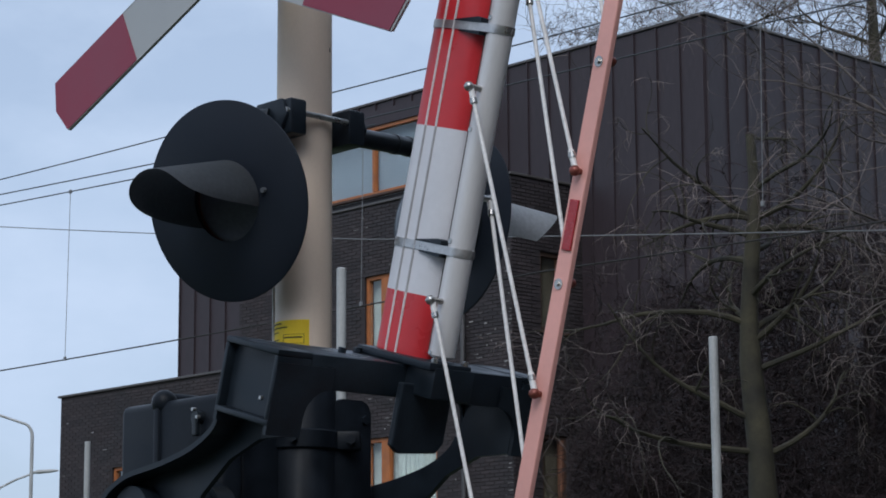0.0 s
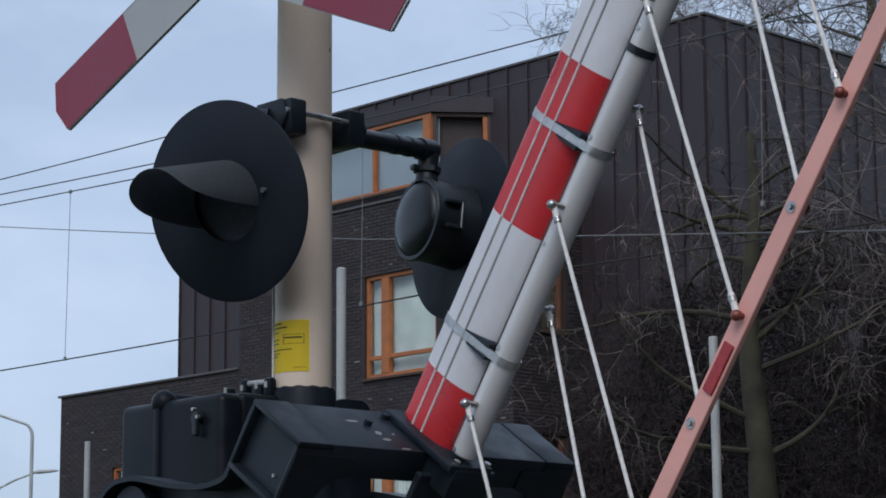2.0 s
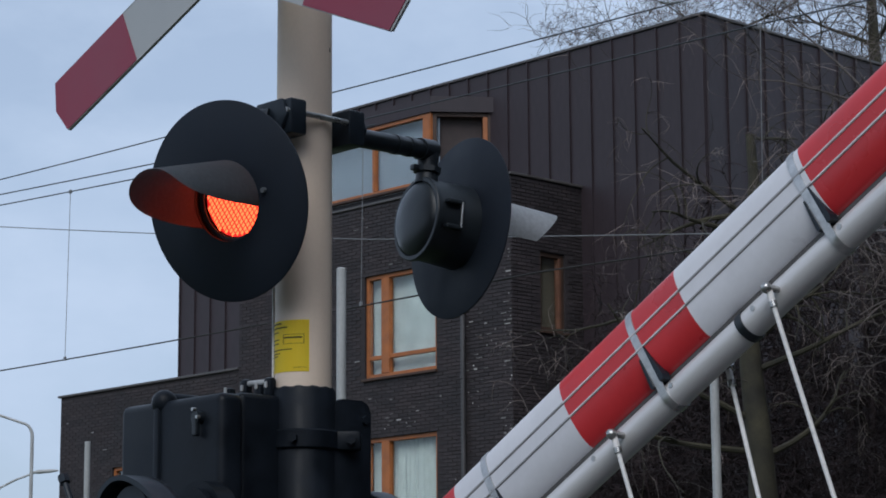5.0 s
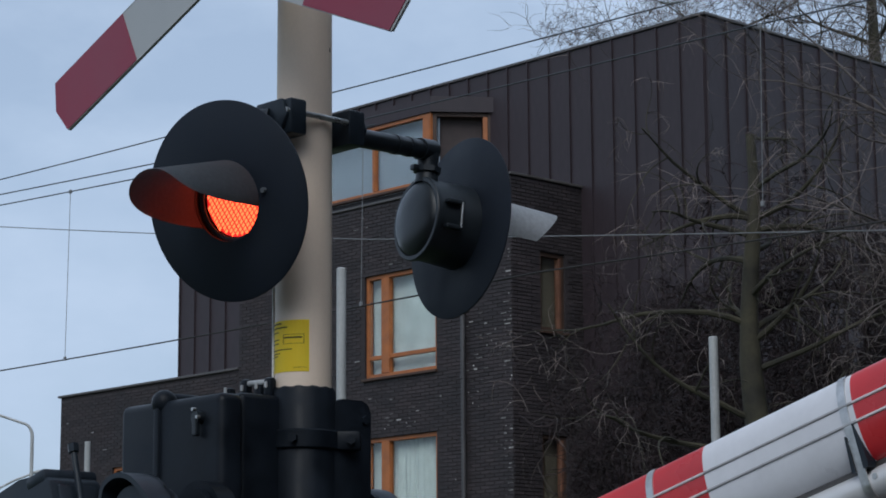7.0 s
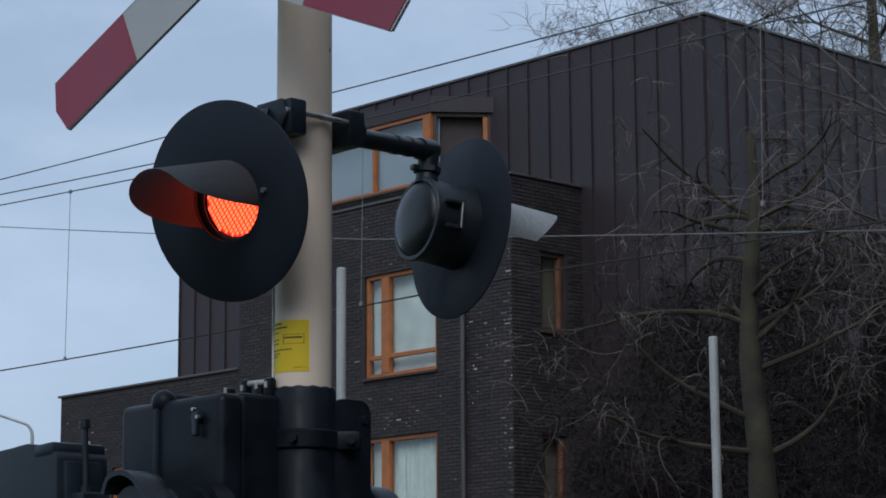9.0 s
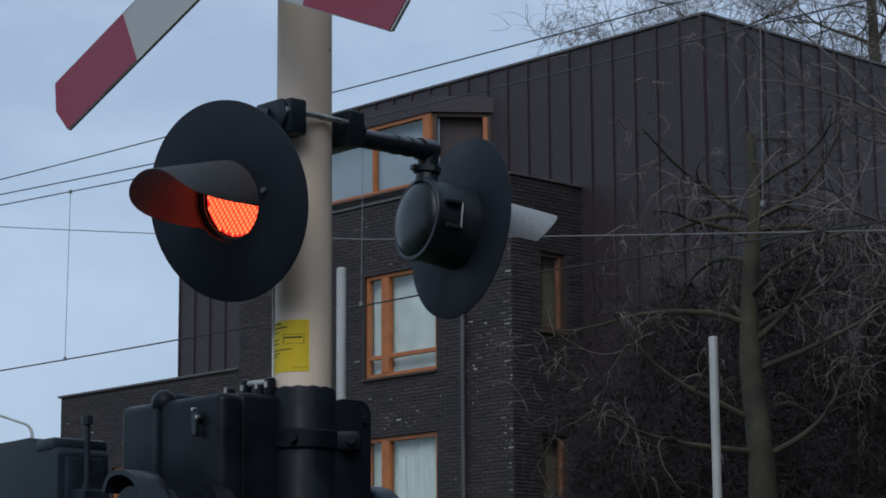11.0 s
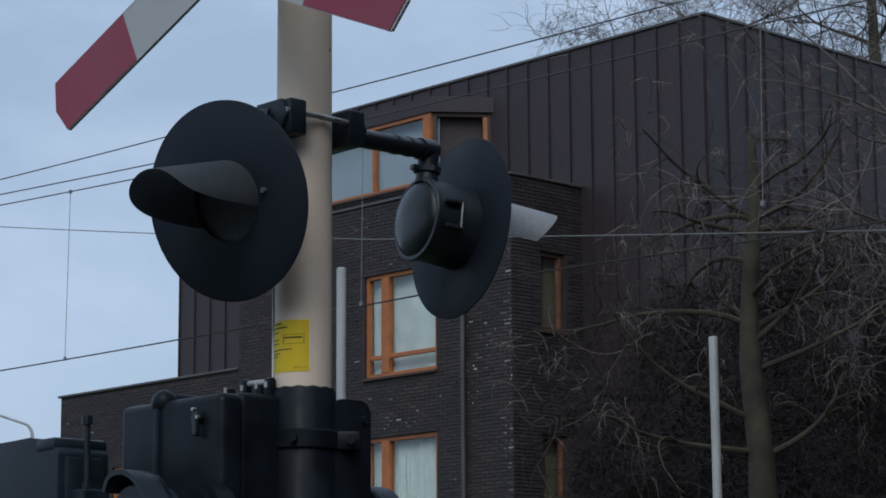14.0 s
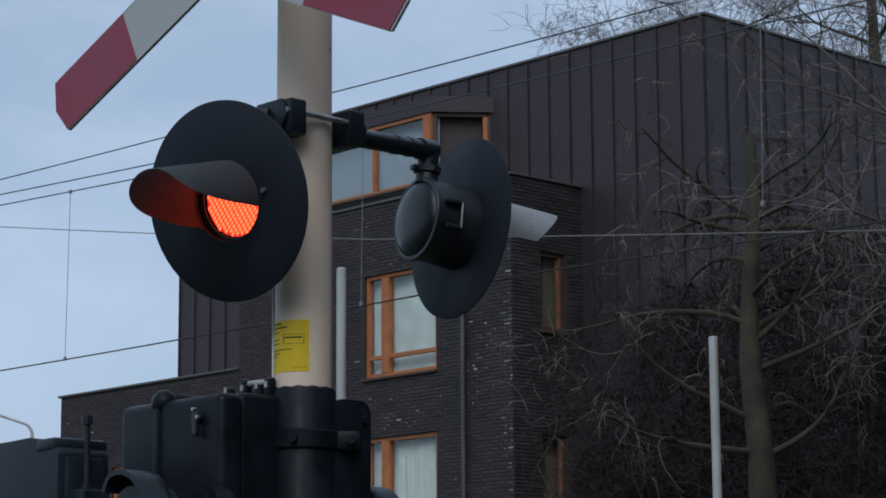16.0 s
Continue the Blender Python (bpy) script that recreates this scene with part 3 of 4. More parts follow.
def build_skirt():
    rods = []
    for side, xs in ((-1, PIN_X), (1, PIN_Q)):
        y = BW + side * 0.061
        for x in xs:
            b = B()
            rod(b, (x, BW + side * 0.030, TV), (x, y + side * 0.008, TV), 0.0075, seg=12)
            bmesh.ops.create_uvsphere(b, u_segments=12, v_segments=8, radius=0.012, matrix=pose(x, y + side * 0.006, TV))
            part("pin", b, M["steel"], boom, "steel pivot pin", smooth=True)
            b = B()
            tube(b, [(0, 0, 0.006), (0, 0, -0.034), (0, 0, -0.036), (0, 0, -ROD_LEN + 0.05), (0, 0, -ROD_LEN + 0.048), (0, 0, -ROD_LEN - 0.006)],
                 [0.0072, 0.0072, 0.0049, 0.0049, 0.0072, 0.0072], 12)
            r = part("hanger_rod", b, M["rod"], boom, "off-white skirt rod", smooth=True)
            for z in (-0.030, -ROD_LEN + 0.042):
                b = B()
                rod(b, (0, 0, z), (0, 0, z - 0.012), 0.009, seg=12)
                part("ferrule", b, M["steel"], r, smooth=True)
            rods.append((r, x, y, side))
    b = B()
    box(b, 0.42, 4.35, BW - 0.008, BW + 0.008, -0.0225, 0.0225, 0.003)
    rail = part("skirt_rail", b, M["pink"], boom, "faded pink skirt rail")
    for side, xs in ((-1, PIN_X), (1, PIN_Q)):
        for x in xs:
            b = B()
            rod(b, (x, BW, 0.0), (x, BW + side * 0.030, 0.0), 0.0075, seg=12)
            bmesh.ops.create_uvsphere(b, u_segments=12, v_segments=8, radius=0.0125, matrix=pose(x, BW + side * 0.026, 0.0))
            part("rail_pin", b, M["copper"], rail, "rusty red-brown pivot", smooth=True)
    for k in range(8):
        b = B()
        x = 0.90 + 0.5035 * k
        rod(b, (x, BW - 0.010, 0.004), (x, BW - 0.0085, 0.004), 0.0125, seg=20)
        rod(b, (x, BW - 0.016, 0.004), (x, BW - 0.010, 0.004), 0.006, seg=6)
        rod(b, (x, BW + 0.0085, 0.004), (x, BW + 0.018, 0.004), 0.008, seg=6)
        part("rail_bolt", b, M["steel"], rail, "steel bolt with washer")
    for x in (1.48, 3.0):
        b = B()
        box(b, x, x + 0.115, BW - 0.013, BW - 0.008, -0.017, 0.012, 0.002)
        part("reflector", b, M["reflector"], rail, "dark red rectangular reflector")
    return rods, rail


hanger_rods, rail = build_skirt()


def smooth_path(pts, n=4):
    """A curve through the points, in short steps."""
    v = [Vector(p) for p in pts]
    out = []
    for i in range(len(v) - 1):
        p0, p1, p2, p3 = v[max(i - 1, 0)], v[i], v[i + 1], v[min(i + 2, len(v) - 1)]
        for k in range(n):
            f = k / n
            out.append(tuple(0.5 * (2 * p1 + (p2 - p0) * f + (2 * p0 - 5 * p1 + 4 * p2 - p3) * f * f + (3 * p1 - p0 - 3 * p2 + p3) * f ** 3)))
    return out + [tuple(v[-1])]


def build_fork():
    """The black frame that carries the boom, and its two arms with counterweights."""
    mid = BW
    b = B()
    box(b, 0.410, 0.490, mid - 0.335, mid + 0.335, -0.497, -0.303, 0.004)
    beam = part("cross_beam", b, M["iron"], boom, "black iron cross beam", smooth=True)
    # scratched paint on top
    for x, y, sx, sy in ((-0.40, -0.05, 0.018, 0.007), (-0.37, -0.09, 0.022, 0.005), (-0.405, -0.02, 0.014, 0.010), (-0.45, 0.03, 0.028, 0.006), (-0.36, -0.02, 0.006, 0.005)):
        b = B()
        v = [b.verts.new((0.4906, x + sx * math.cos(k * 1.047) * (0.7 + 0.3 * math.sin(k * 2.3)), -0.40 + y + sy * math.sin(k * 1.047))) for k in range(6)]
        b.faces.new(v)
        bmesh.ops.solidify(b, geom=b.faces[:], thickness=0.001)
        part("scratch", b, M["galv"], beam, "bright scratch through the paint")
    for x, y in ((-0.33, -0.34), (-0.41, -0.38)):
        b = B()
        rod(b, (0.488, x, y), (0.502, x, y), 0.010, seg=6)
        part("beam_bolt", b, M["iron"], beam)
    # seat of the boom, with the plate that hangs below it
    b = B()
    box(b, 0.425, 0.500, mid - 0.050, mid + 0.078, -0.598, -0.496, 0.005)
    part("boom_seat", b, M["iron"], boom, smooth=True)
    b = B()
    box(b, 0.4905, 0.510, mid - 0.066, mid + 0.066, -0.595, -0.325, 0.004)
    part("seat_plate", b, M["iron"], boom, smooth=True)
    for y, z in ((-0.045, -0.585), (0.05, -0.585)):
        b = B()
        rod(b, (0.508, mid + y, z), (0.520, mid + y, z), 0.009, seg=6)
        part("seat_bolt", b, M["steel"], boom)
    b = B()
    prism(b, [(0.45, mid - 0.085), (0.45, mid + 0.075), (0.315, mid + 0.075), (0.290, mid + 0.055), (0.283, mid - 0.06), (0.300, mid - 0.085)], -0.535, -0.515, "xy", 0.004)
    part("hanging_plate", b, M["iron"], boom)
    for s in (-1, 1):
        def yy(d):
            return mid + s * d
        def span(d0, d1):
            return sorted((yy(d0), yy(d1)))
        for x0, x1, z0, z1 in ((0.477, 0.4915, -0.499, -0.301), (0.316, 0.330, -0.499, -0.301), (0.330, 0.477, -0.499, -0.487), (0.330, 0.477, -0.313, -0.301)):
            b = B()
            box(b, x0, x1, *span(0.336, 0.436), z0, z1, 0.003)
            part("end_flange", b, M["iron"], boom, "flange of the beam's open box end", smooth=True)
        b = B()
        box(b, 0.298, 0.409, *span(0.3335, 0.3355), -0.4885, -0.3115)
        part("end_web", b, M["iron"], boom)
        b = B()
        box(b, 0.331, 0.476, *span(0.402, 0.414), -0.486, -0.314)
        cover = part("end_cover", b, M["iron"], boom)
        b = B()
        rod(b, (0.372, yy(0.414), -0.440), (0.372, yy(0.420), -0.440), 0.0045, seg=8)
        part("cover_screw", b, M["steel"], cover)
        # gussets round the corner under the beam
        for z0, z1 in ((-0.5005, -0.489), (-0.311, -0.2995)):
            arc = [(0.410 - 0.070 * (1 - math.sin(radians(15 * k))), yy(0.335 - 0.070 * (1 - math.cos(radians(15 * k))))) for k in range(7)]
            b = B()
            prism(b, [(0.296, yy(0.434)), (0.296, yy(0.335))] + arc + [(0.462, yy(0.265)), (0.462, yy(0.434))], z0, z1, "xy")
            part("gusset", b, M["iron"], boom, "curved gusset plate under the beam")
        # arm web
        path = smooth_path([(0.303, -0.288), (0.268, -0.272), (0.215, -0.210), (0.160, -0.110), (0.112, 0.0), (0.086, 0.045), (0.046, 0.090), (0.0, 0.113), (-0.045, 0.114), (-0.075, 0.100), (-0.092, 0.068)])
        low = [(-0.24, -0.02), (-0.24, -0.10), (-0.10, -0.15), (0.0, -0.165), (0.10, -0.20), (0.20, -0.28), (0.27, -0.38), (0.30, -0.495)]
        b = B()
        prism(b, path + low, *span(0.337, 0.352), "xz")
        arm = part("arm", b, M["iron"], boom, "curved black iron arm")
        b = B()
        lo, hi = span(0.338, 0.420)
        prev = None
        for i, (x, z) in enumerate(path):
            p, q = Vector(path[max(i - 1, 0)]), Vector(path[min(i + 1, len(path) - 1)])
            d = (q - p).normalized()
            nrm = Vector((d.y, -d.x)) * 0.013
            ring = [b.verts.new((x, lo, z)), b.verts.new((x, hi, z)), b.verts.new((x - nrm.x, hi, z - nrm.y)), b.verts.new((x - nrm.x, lo, z - nrm.y))]
            if prev:
                for k in range(4):
                    b.faces.new((prev[k], prev[(k + 1) % 4], ring[(k + 1) % 4], ring[k]))
            else:
                b.faces.new(ring)
            prev = ring
        b.faces.new(prev[::-1])
        part("arm_flange", b, M["iron"], arm, smooth=True)
        b = B()
        rod(b, (0, yy(0.30), 0), (0, yy(0.40), 0), 0.075, seg=32)
        rod(b, (0, yy(0.40), 0), (0, yy(0.415), 0), 0.045, seg=32)
        part("hub", b, M["iron"], arm, smooth=True)
        b = B()
        lo, hi = span(0.30, 0.455)
        prism(b, [(-0.232, -0.16), (-0.232, 0.176), (-0.262, 0.205), (-0.36, 0.222), (-0.80, 0.222), (-0.83, 0.19), (-0.83, -0.16)], lo, hi, "xz", 0.008)
        cw = part("counterweight", b, M["iron"], boom, "black cast counterweight", smooth=True)
        b = B()
        box(b, -0.30, -0.222, lo + 0.02, hi - 0.02, -0.15, 0.165, 0.008)
        box(b, -0.33, -0.245, lo - 0.004, hi + 0.004, 0.180, 0.214, 0.010)
        part("end_plate", b, M["iron"], cw, smooth=True)
        b = B()
        rod(b, (-0.208, yy(0.385), 0.06), (-0.208, yy(0.385), 0.262), 0.008, seg=12)
        rod(b, (-0.208, yy(0.385), 0.245), (-0.208, yy(0.385), 0.266), 0.015, seg=6)
        rod(b, (-0.208, yy(0.385), 0.085), (-0.208, yy(0.385), 0.10), 0.014, seg=6)
        part("threaded_rod", b, M["iron"], cw, "threaded adjusting rod with nuts")
        b = B()
        box(b, -0.26, -0.17, *span(0.34, 0.42), 0.045, 0.082, 0.006)
        part("rod_bracket", b, M["iron"], cw)


build_fork()

# ------------------------------------------------------------------ overhead line: local x along the track
TRACK = pose(0, 0, 0, 0, 0, -46.5)
LINE_Y = 17.0


def wire(name, pts, r, label, mat="wire", group="overhead wires"):
    b = B()
    path = []
    for p, q in zip(pts, pts[1:]):
        p, q = Vector(p), Vector(q)
        sag = 0.0002 * (q - p).length ** 2
        for k in range(10):
            f = k / 10
            path.append(p.lerp(q, f) - Vector((0, 0, sag * 4 * f * (1 - f))))
    path.append(Vector(pts[-1]))
    tube(b, path, r, 6)
    tagged(part(name, b, M[mat], at=TRACK), label, "overhead wire", group)


wire("feeder_wire", [(-60, LINE_Y, 8.20), (-26.68, LINE_Y, 8.03), (-19.73, LINE_Y, 7.93), (-14.47, LINE_Y, 7.85), (20, LINE_Y, 7.6)], 0.008, "grey twisted feeder wire above the railway")
wire("messenger_wire", [(-60, LINE_Y, 8.2), (-26.67, LINE_Y, 7.82), (-19.29, LINE_Y, 7.52), (-13.53, LINE_Y, 7.41), (20, LINE_Y, 7.2)], 0.008, "grey messenger wire above the railway")
wire("messenger_wire", [(-60, LINE_Y, 8.4), (-26.66, LINE_Y, 7.67), (-23.43, LINE_Y, 7.53), (-19.0, LINE_Y, 7.42)], 0.008, "grey messenger wire with droppers")
wire("contact_wire", [(-60, LINE_Y, 5.40), (-26.55, LINE_Y, 5.39), (-16.43, LINE_Y, 5.40), (20, LINE_Y, 5.40)], 0.009, "dark copper contact wire above the track", "contact_wire")
wire("cross_span_wire", [(-30, LINE_Y + 0.05, 7.9), (-26.65, LINE_Y + 0.05, 7.375), (-23.17, LINE_Y + 0.05, 6.78), (-19.14, LINE_Y + 0.05, 6.13), (-16.54, LINE_Y + 0.05, 5.79), (-13.81, LINE_Y + 0.05, 5.43), (-8, LINE_Y + 0.05, 4.7)], 0.006, "thin pale span wire", "pale_wire")
for x, z0, z1 in ((-25.03, 5.39, 7.60), (-19.25, 5.40, 7.42), (-13.53, 5.66, 7.40)):
    b = B()
    rod(b, (x, LINE_Y, z0), (x + 0.04, LINE_Y, z1), 0.004, seg=6)
    box(b, x - 0.02, x + 0.02, LINE_Y - 0.012, LINE_Y + 0.012, z0 - 0.02, z0 + 0.03, 0.004)
    box(b, x + 0.02, x + 0.06, LINE_Y - 0.012, LINE_Y + 0.012, z1 - 0.03, z1 + 0.02, 0.004)
    tagged(part("dropper_wire", b, M["pale_wire"], at=TRACK), "thin vertical dropper wire with clips", "overhead wire", "overhead wires")


# ------------------------------------------------------------------ poles and street lamps
def pole(x, y, top, r, label, name="steel_pole"):
    t = thing(name, pose(x, y, 0), label, "pole", "galvanised poles beyond the track")
    b = B()
    rod(b, (0, 0, 0), (0, 0, top), r, seg=20)
    part("shaft", b, M["galv"], t, smooth=True)
    b = B()
    rod(b, (0, 0, top), (0, 0, top + 0.012), r * 1.04, r * 0.9, seg=20)
    part("end_cap", b, M["galv"], t)


pole(-0.977, 22, 5.15, 0.046, "grey galvanised pole before the brick house")
pole(2.57, 22, 4.46, 0.043, "grey galvanised pole beside the bare tree")
pole(-4.603, 30, 4.32, 0.038, "grey galvanised pole before the low brick wing")


def street_lamp(x, y, h, reach, rise, label):
    t = thing("street_lamp", pose(x, y, 0), label, "street lamp", "street lamps")
    b = B()
    tube(b, [(0, 0, 0), (0, 0, h * 0.55)], 0.065, 16)
    part("lower_shaft", b, M["galv"], t, smooth=True)
    b = B()
    bend = [(reach * 0.16 * (1 - math.cos(radians(9 * k))), 0, h - 0.35 + 0.35 * math.sin(radians(9 * k))) for k in range(9)]
    path = [(0, 0, h * 0.55), (0, 0, h * 0.8)] + bend + [(reach * 0.5, 0, h + 0.5 * rise), (reach, 0, h + rise)]
    tube(b, path, [0.05 - 0.02 * k / (len(path) - 1) for k in range(len(path))], 16)
    part("bracket_arm", b, M["galv"], t, smooth=True)
    b = B()
    s = 1 if reach > 0 else -1
    tube(b, [(reach - 0.1 * s, 0, h + rise), (reach + 0.1 * s, 0, h + rise + 0.02), (reach + 0.5 * s, 0, h + rise + 0.05), (reach + 0.7 * s, 0, h + rise + 0.06)], [0.03, 0.06, 0.055, 0.02], 12)
    part("lantern", b, M["galv"], t, smooth=True)


street_lamp(-10.64, 60, 7.9, -1.7, 0.42, "grey street lamp with a long curved arm")
street_lamp(-13.45, 70, 7.1, 1.15, 0.42, "grey street lamp with a short arm and flat lantern")


# ------------------------------------------------------------------ the house: local x along its long front, y into it
FRONT, CLAD = 26.98, 28.72
house = thing("apartment_building", TRACK, "dark brick house with brown metal-clad upper storeys", "building")
W1 = (-30.46, -28.62, 6.49, 8.31)
W2 = (-30.46, -28.62, 3.60, 5.43)
W3 = (-38.0, -37.0, 3.80, 5.47)
holes = [W1, W2, W3]


def wall_pieces(x0, x1, z0, z1, openings, y0, y1, axis="x"):
    """Boxes that fill a wall round its openings."""
    b = B()
    xs = sorted({x0, x1, *[v for h in openings for v in h[:2]]})
    for xa, xb in zip(xs, xs[1:]):
        cuts = sorted([(h[2], h[3]) for h in openings if h[0] <= xa + 1e-6 and h[1] >= xb - 1e-6])
        z = z0
        for c0, c1 in cuts + [(z1, z1)]:
            if c0 > z:
                if axis == "x":
                    box(b, xa, xb, y0, y1, z, c0)
                else:
                    box(b, y0, y1, xa, xb, z, c0)
            z = c1
    return b


wall_long = part("brick_wall", wall_pieces(-34.0, -26.80, 0.0, 9.58, [W1, W2], FRONT + 0.008, FRONT + 0.32), M["mortar"], house)
wall_wing = part("brick_wall", wall_pieces(-39.83, -34.0, 0.0, 7.02, [W3], FRONT + 0.008, FRONT + 0.32), M["mortar"], house)
R1 = (27.66, 28.27, 7.02, 8.36)
R2 = (27.66, 28.27, 4.00, 5.28)
wall_return = part("brick_wall", wall_pieces(FRONT + 0.32, CLAD, 0.0, 9.58, [R1, R2], -27.10, -26.792, "y"), M["mortar"], house)
b_ = B()
box(b_, -39.5, -27.1, FRONT + 0.32, CLAD, 6.8, 7.0)
box(b_, -34.0, -27.1, FRONT + 0.32, CLAD, 9.30, 9.50)
part("terrace_roof", b_, M["coping"], house)
for x0, x1, y0, y1, z in ((-39.90, -34.0, FRONT - 0.04, FRONT + 0.36, 7.02), (-34.03, -26.75, FRONT - 0.03, FRONT + 0.36, 9.58), (-27.12, -26.74, FRONT + 0.36, CLAD, 9.58)):
    b_ = B()
    box(b_, x0, x1, y0, y1, z, z + 0.045, 0.008)
    part("coping", b_, M["coping"], house, "thin grey metal coping")


def window(parent, x0, x1, z0, z1, bars, m, blind="curtain", deep=0.10, timber="orange", glazed=True):
    """Timber window. Local x across, y inwards. bars: ('v', x0, x1) and ('h', z, half height)."""
    t = part("window", box(B(), x0 - 0.02, x1 + 0.02, deep + 0.13, deep + 0.16, z0 - 0.02, z1 + 0.02), M[blind], parent, "timber-framed window", at=m)
    f = 0.07
    b = B()
    for a in ((x0, x0 + f, z0, z1), (x1 - f, x1, z0, z1), (x0 + f, x1 - f, z0, z0 + f), (x0 + f, x1 - f, z1 - f, z1)):
        box(b, a[0], a[1], deep - 0.05, deep + 0.05, a[2], a[3], 0.006)
    part("frame", b, M[timber], t, "orange-brown timber frame" if timber == "orange" else "dark timber frame")
    for bar in bars:
        b = B()
        if bar[0] == "v":
            box(b, bar[1], bar[2], deep - 0.06, deep + 0.05, z0 + f, z1 - f, 0.006)
        else:
            box(b, bar[3], bar[4], deep - 0.045, deep + 0.045, bar[1] - bar[2], bar[1] + bar[2], 0.005)
        # bars on the return side take the orange with shade painted in
        part("mullion" if bar[0] == "v" else "transom", b, M["orange" if timber == "orange" or blind == "room" else "shaded_orange"], t)
    if glazed:
        b = B()
        box(b, x0 + f, x1 - f, deep, deep + 0.012, z0 + f, z1 - f)
        g = part("pane", b, M["glass"], t, "clear window pane")
        g.visible_shadow = False
    b = B()
    box(b, x0 - 0.03, x1 + 0.03, deep - 0.15, deep - 0.05, z0 - 0.05, z0 - 0.003, 0.006)
    part("sill", b, M["dark_timber"], t)
    return t


for w in (W1, W2, W3):
    x0, x1, z0, z1 = w
    xm = x0 + 0.40
    window(house, x0, x1, z0, z1, [("v", xm, xm + 0.20), ("h", z0 + 0.36, 0.035, x0 + 0.07, xm), ("h", z0 + 0.36, 0.035, xm + 0.20, x1 - 0.07)], pose(0, FRONT, 0), deep=0.10)
for w in (R1, R2):
    y0, y1, z0, z1 = w
    window(house, y0, y1, z0, z1, [("v", y1 - 0.125, y1 - 0.072)], pose(-26.78, 0, 0, 0, 0, 90), blind="brown_blind", timber="dark_timber")


def curtain_folds(x0, x1, z0, z1):
    b = B()
    n = 60
    lo = [b.verts.new((x0 + (x1 - x0) * k / n, FRONT + 0.195 + 0.025 * math.sin(k * 0.9) + 0.012 * math.sin(k * 2.3), z0)) for k in range(n + 1)]
    hi = [b.verts.new((v.co.x, v.co.y, z1)) for v in lo]
    for k in range(n):
        b.faces.new((lo[k], lo[k + 1], hi[k + 1], hi[k]))
    tagged(part("net_curtain", b, M["net"], smooth=True, at=TRACK), "pale pleated net curtain behind the window", "curtain")


curtain_folds(-29.78, -28.70, 3.68, 5.36)

# metal-clad storeys
CX0, CX1, CTOP, CBACK = -38.15, -23.97, 12.08, 46.0
clad = part("clad_wall", box(B(), CX0, CX1, CLAD, CBACK, 0.0, CTOP - 0.02), M["clad"], house, "brown standing-seam metal cladding")
b_ = B()
box(b_, CX0 - 0.06, CX1 + 0.06, CLAD - 0.06, CBACK, CTOP - 0.018, CTOP + 0.03, 0.008)
part("roof_edge", b_, M["coping"], house, "thin dark metal roof edge")


def clad_pieces(n, start, step, fixed, along):
    rnd = random.Random(7)
    panel_mesh = seam_mesh = None
    for k in range(n):
        s = start + step * k
        for name in ("panel", "seam"):
            if name == "panel":
                if panel_mesh is None:
                    ob = part(name, box(B(), 0.012, step - 0.012, -0.022, 0.0, 0.0, CTOP - 0.03), M["clad"], clad)
                    panel_mesh = ob.data
                else:
                    ob = new(name, panel_mesh)
                    ob.parent = clad
            else:
                if seam_mesh is None:
                    ob = part(name, box(B(), -0.012, 0.012, -0.055, 0.0, 0.0, CTOP - 0.022), M["clad"], clad)
                    seam_mesh = ob.data
                else:
                    ob = new(name, seam_mesh)
                    ob.parent = clad
            tilt = rnd.uniform(-0.25, 0.25) if name == "panel" else 0
            ob.matrix_basis = pose(s, fixed, 0, 0, 0, tilt) if along == "x" else pose(fixed, s, 0, 0, 0, 90 + tilt)


clad_pieces(28, CX0 + 0.03, 0.505, CLAD - 0.001, "x")
clad_pieces(30, CLAD + 0.03, 0.505, CX1 + 0.001, "y")

# bay window with a splayed side
BAY_Y, BX0, BX1 = 27.86, -34.0, -29.63
BZ0, BZ1 = 10.02, 11.31
splay_m = pose(BX1, BAY_Y, 0, 0, 0, math.degrees(math.atan2(CLAD - BAY_Y, -28.95 - BX1)))
splay_l = math.hypot(CLAD - BAY_Y, -28.95 - BX1)
b_ = B()
prism(b_, [(BX0, BAY_Y - 0.06), (BX1 + 0.03, BAY_Y - 0.06), (-28.88, CLAD), (BX0, CLAD)], BZ1 + 0.003, BZ1 + 0.29, "xy")
prism(b_, [(BX0, BAY_Y - 0.02), (BX1, BAY_Y - 0.02), (-28.93, CLAD), (BX0, CLAD)], 9.50, BZ0 - 0.05, "xy")
part("bay_hood", b_, M["clad"], house, "brown metal hood of the bay window")
# the panel behind this glass stands in for reflected sky
window(house, BX0, BX1, BZ0, BZ1, [("v", -32.74, -32.68), ("v", -31.19, -31.13), ("v", BX1 - 0.20, BX1 - 0.02)], pose(0, BAY_Y - 0.04, 0), blind="sky_panel", deep=0.06)
# no glass here: a flat panel gives the opening's shade as dark colour
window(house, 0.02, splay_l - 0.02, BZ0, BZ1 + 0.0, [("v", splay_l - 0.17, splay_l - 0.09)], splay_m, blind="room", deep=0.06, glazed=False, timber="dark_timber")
t = thing("rain_pipe", TRACK @ pose(-27.90, FRONT - 0.06, 0), "dark metal rain pipe down the brick front", "pipe")
b_ = B()
rod(b_, (0, 0, 0), (0, 0, 9.3), 0.042, seg=16)
part("pipe", b_, M["pipe"], t, smooth=True)
for z in (3.2, 5.2, 6.25, 8.2):
    b_ = B()
    rod(b_, (0, 0, z), (0, 0, z + 0.05), 0.052, seg=16)
    part("pipe_clip", b_, M["pipe"], t, smooth=True)


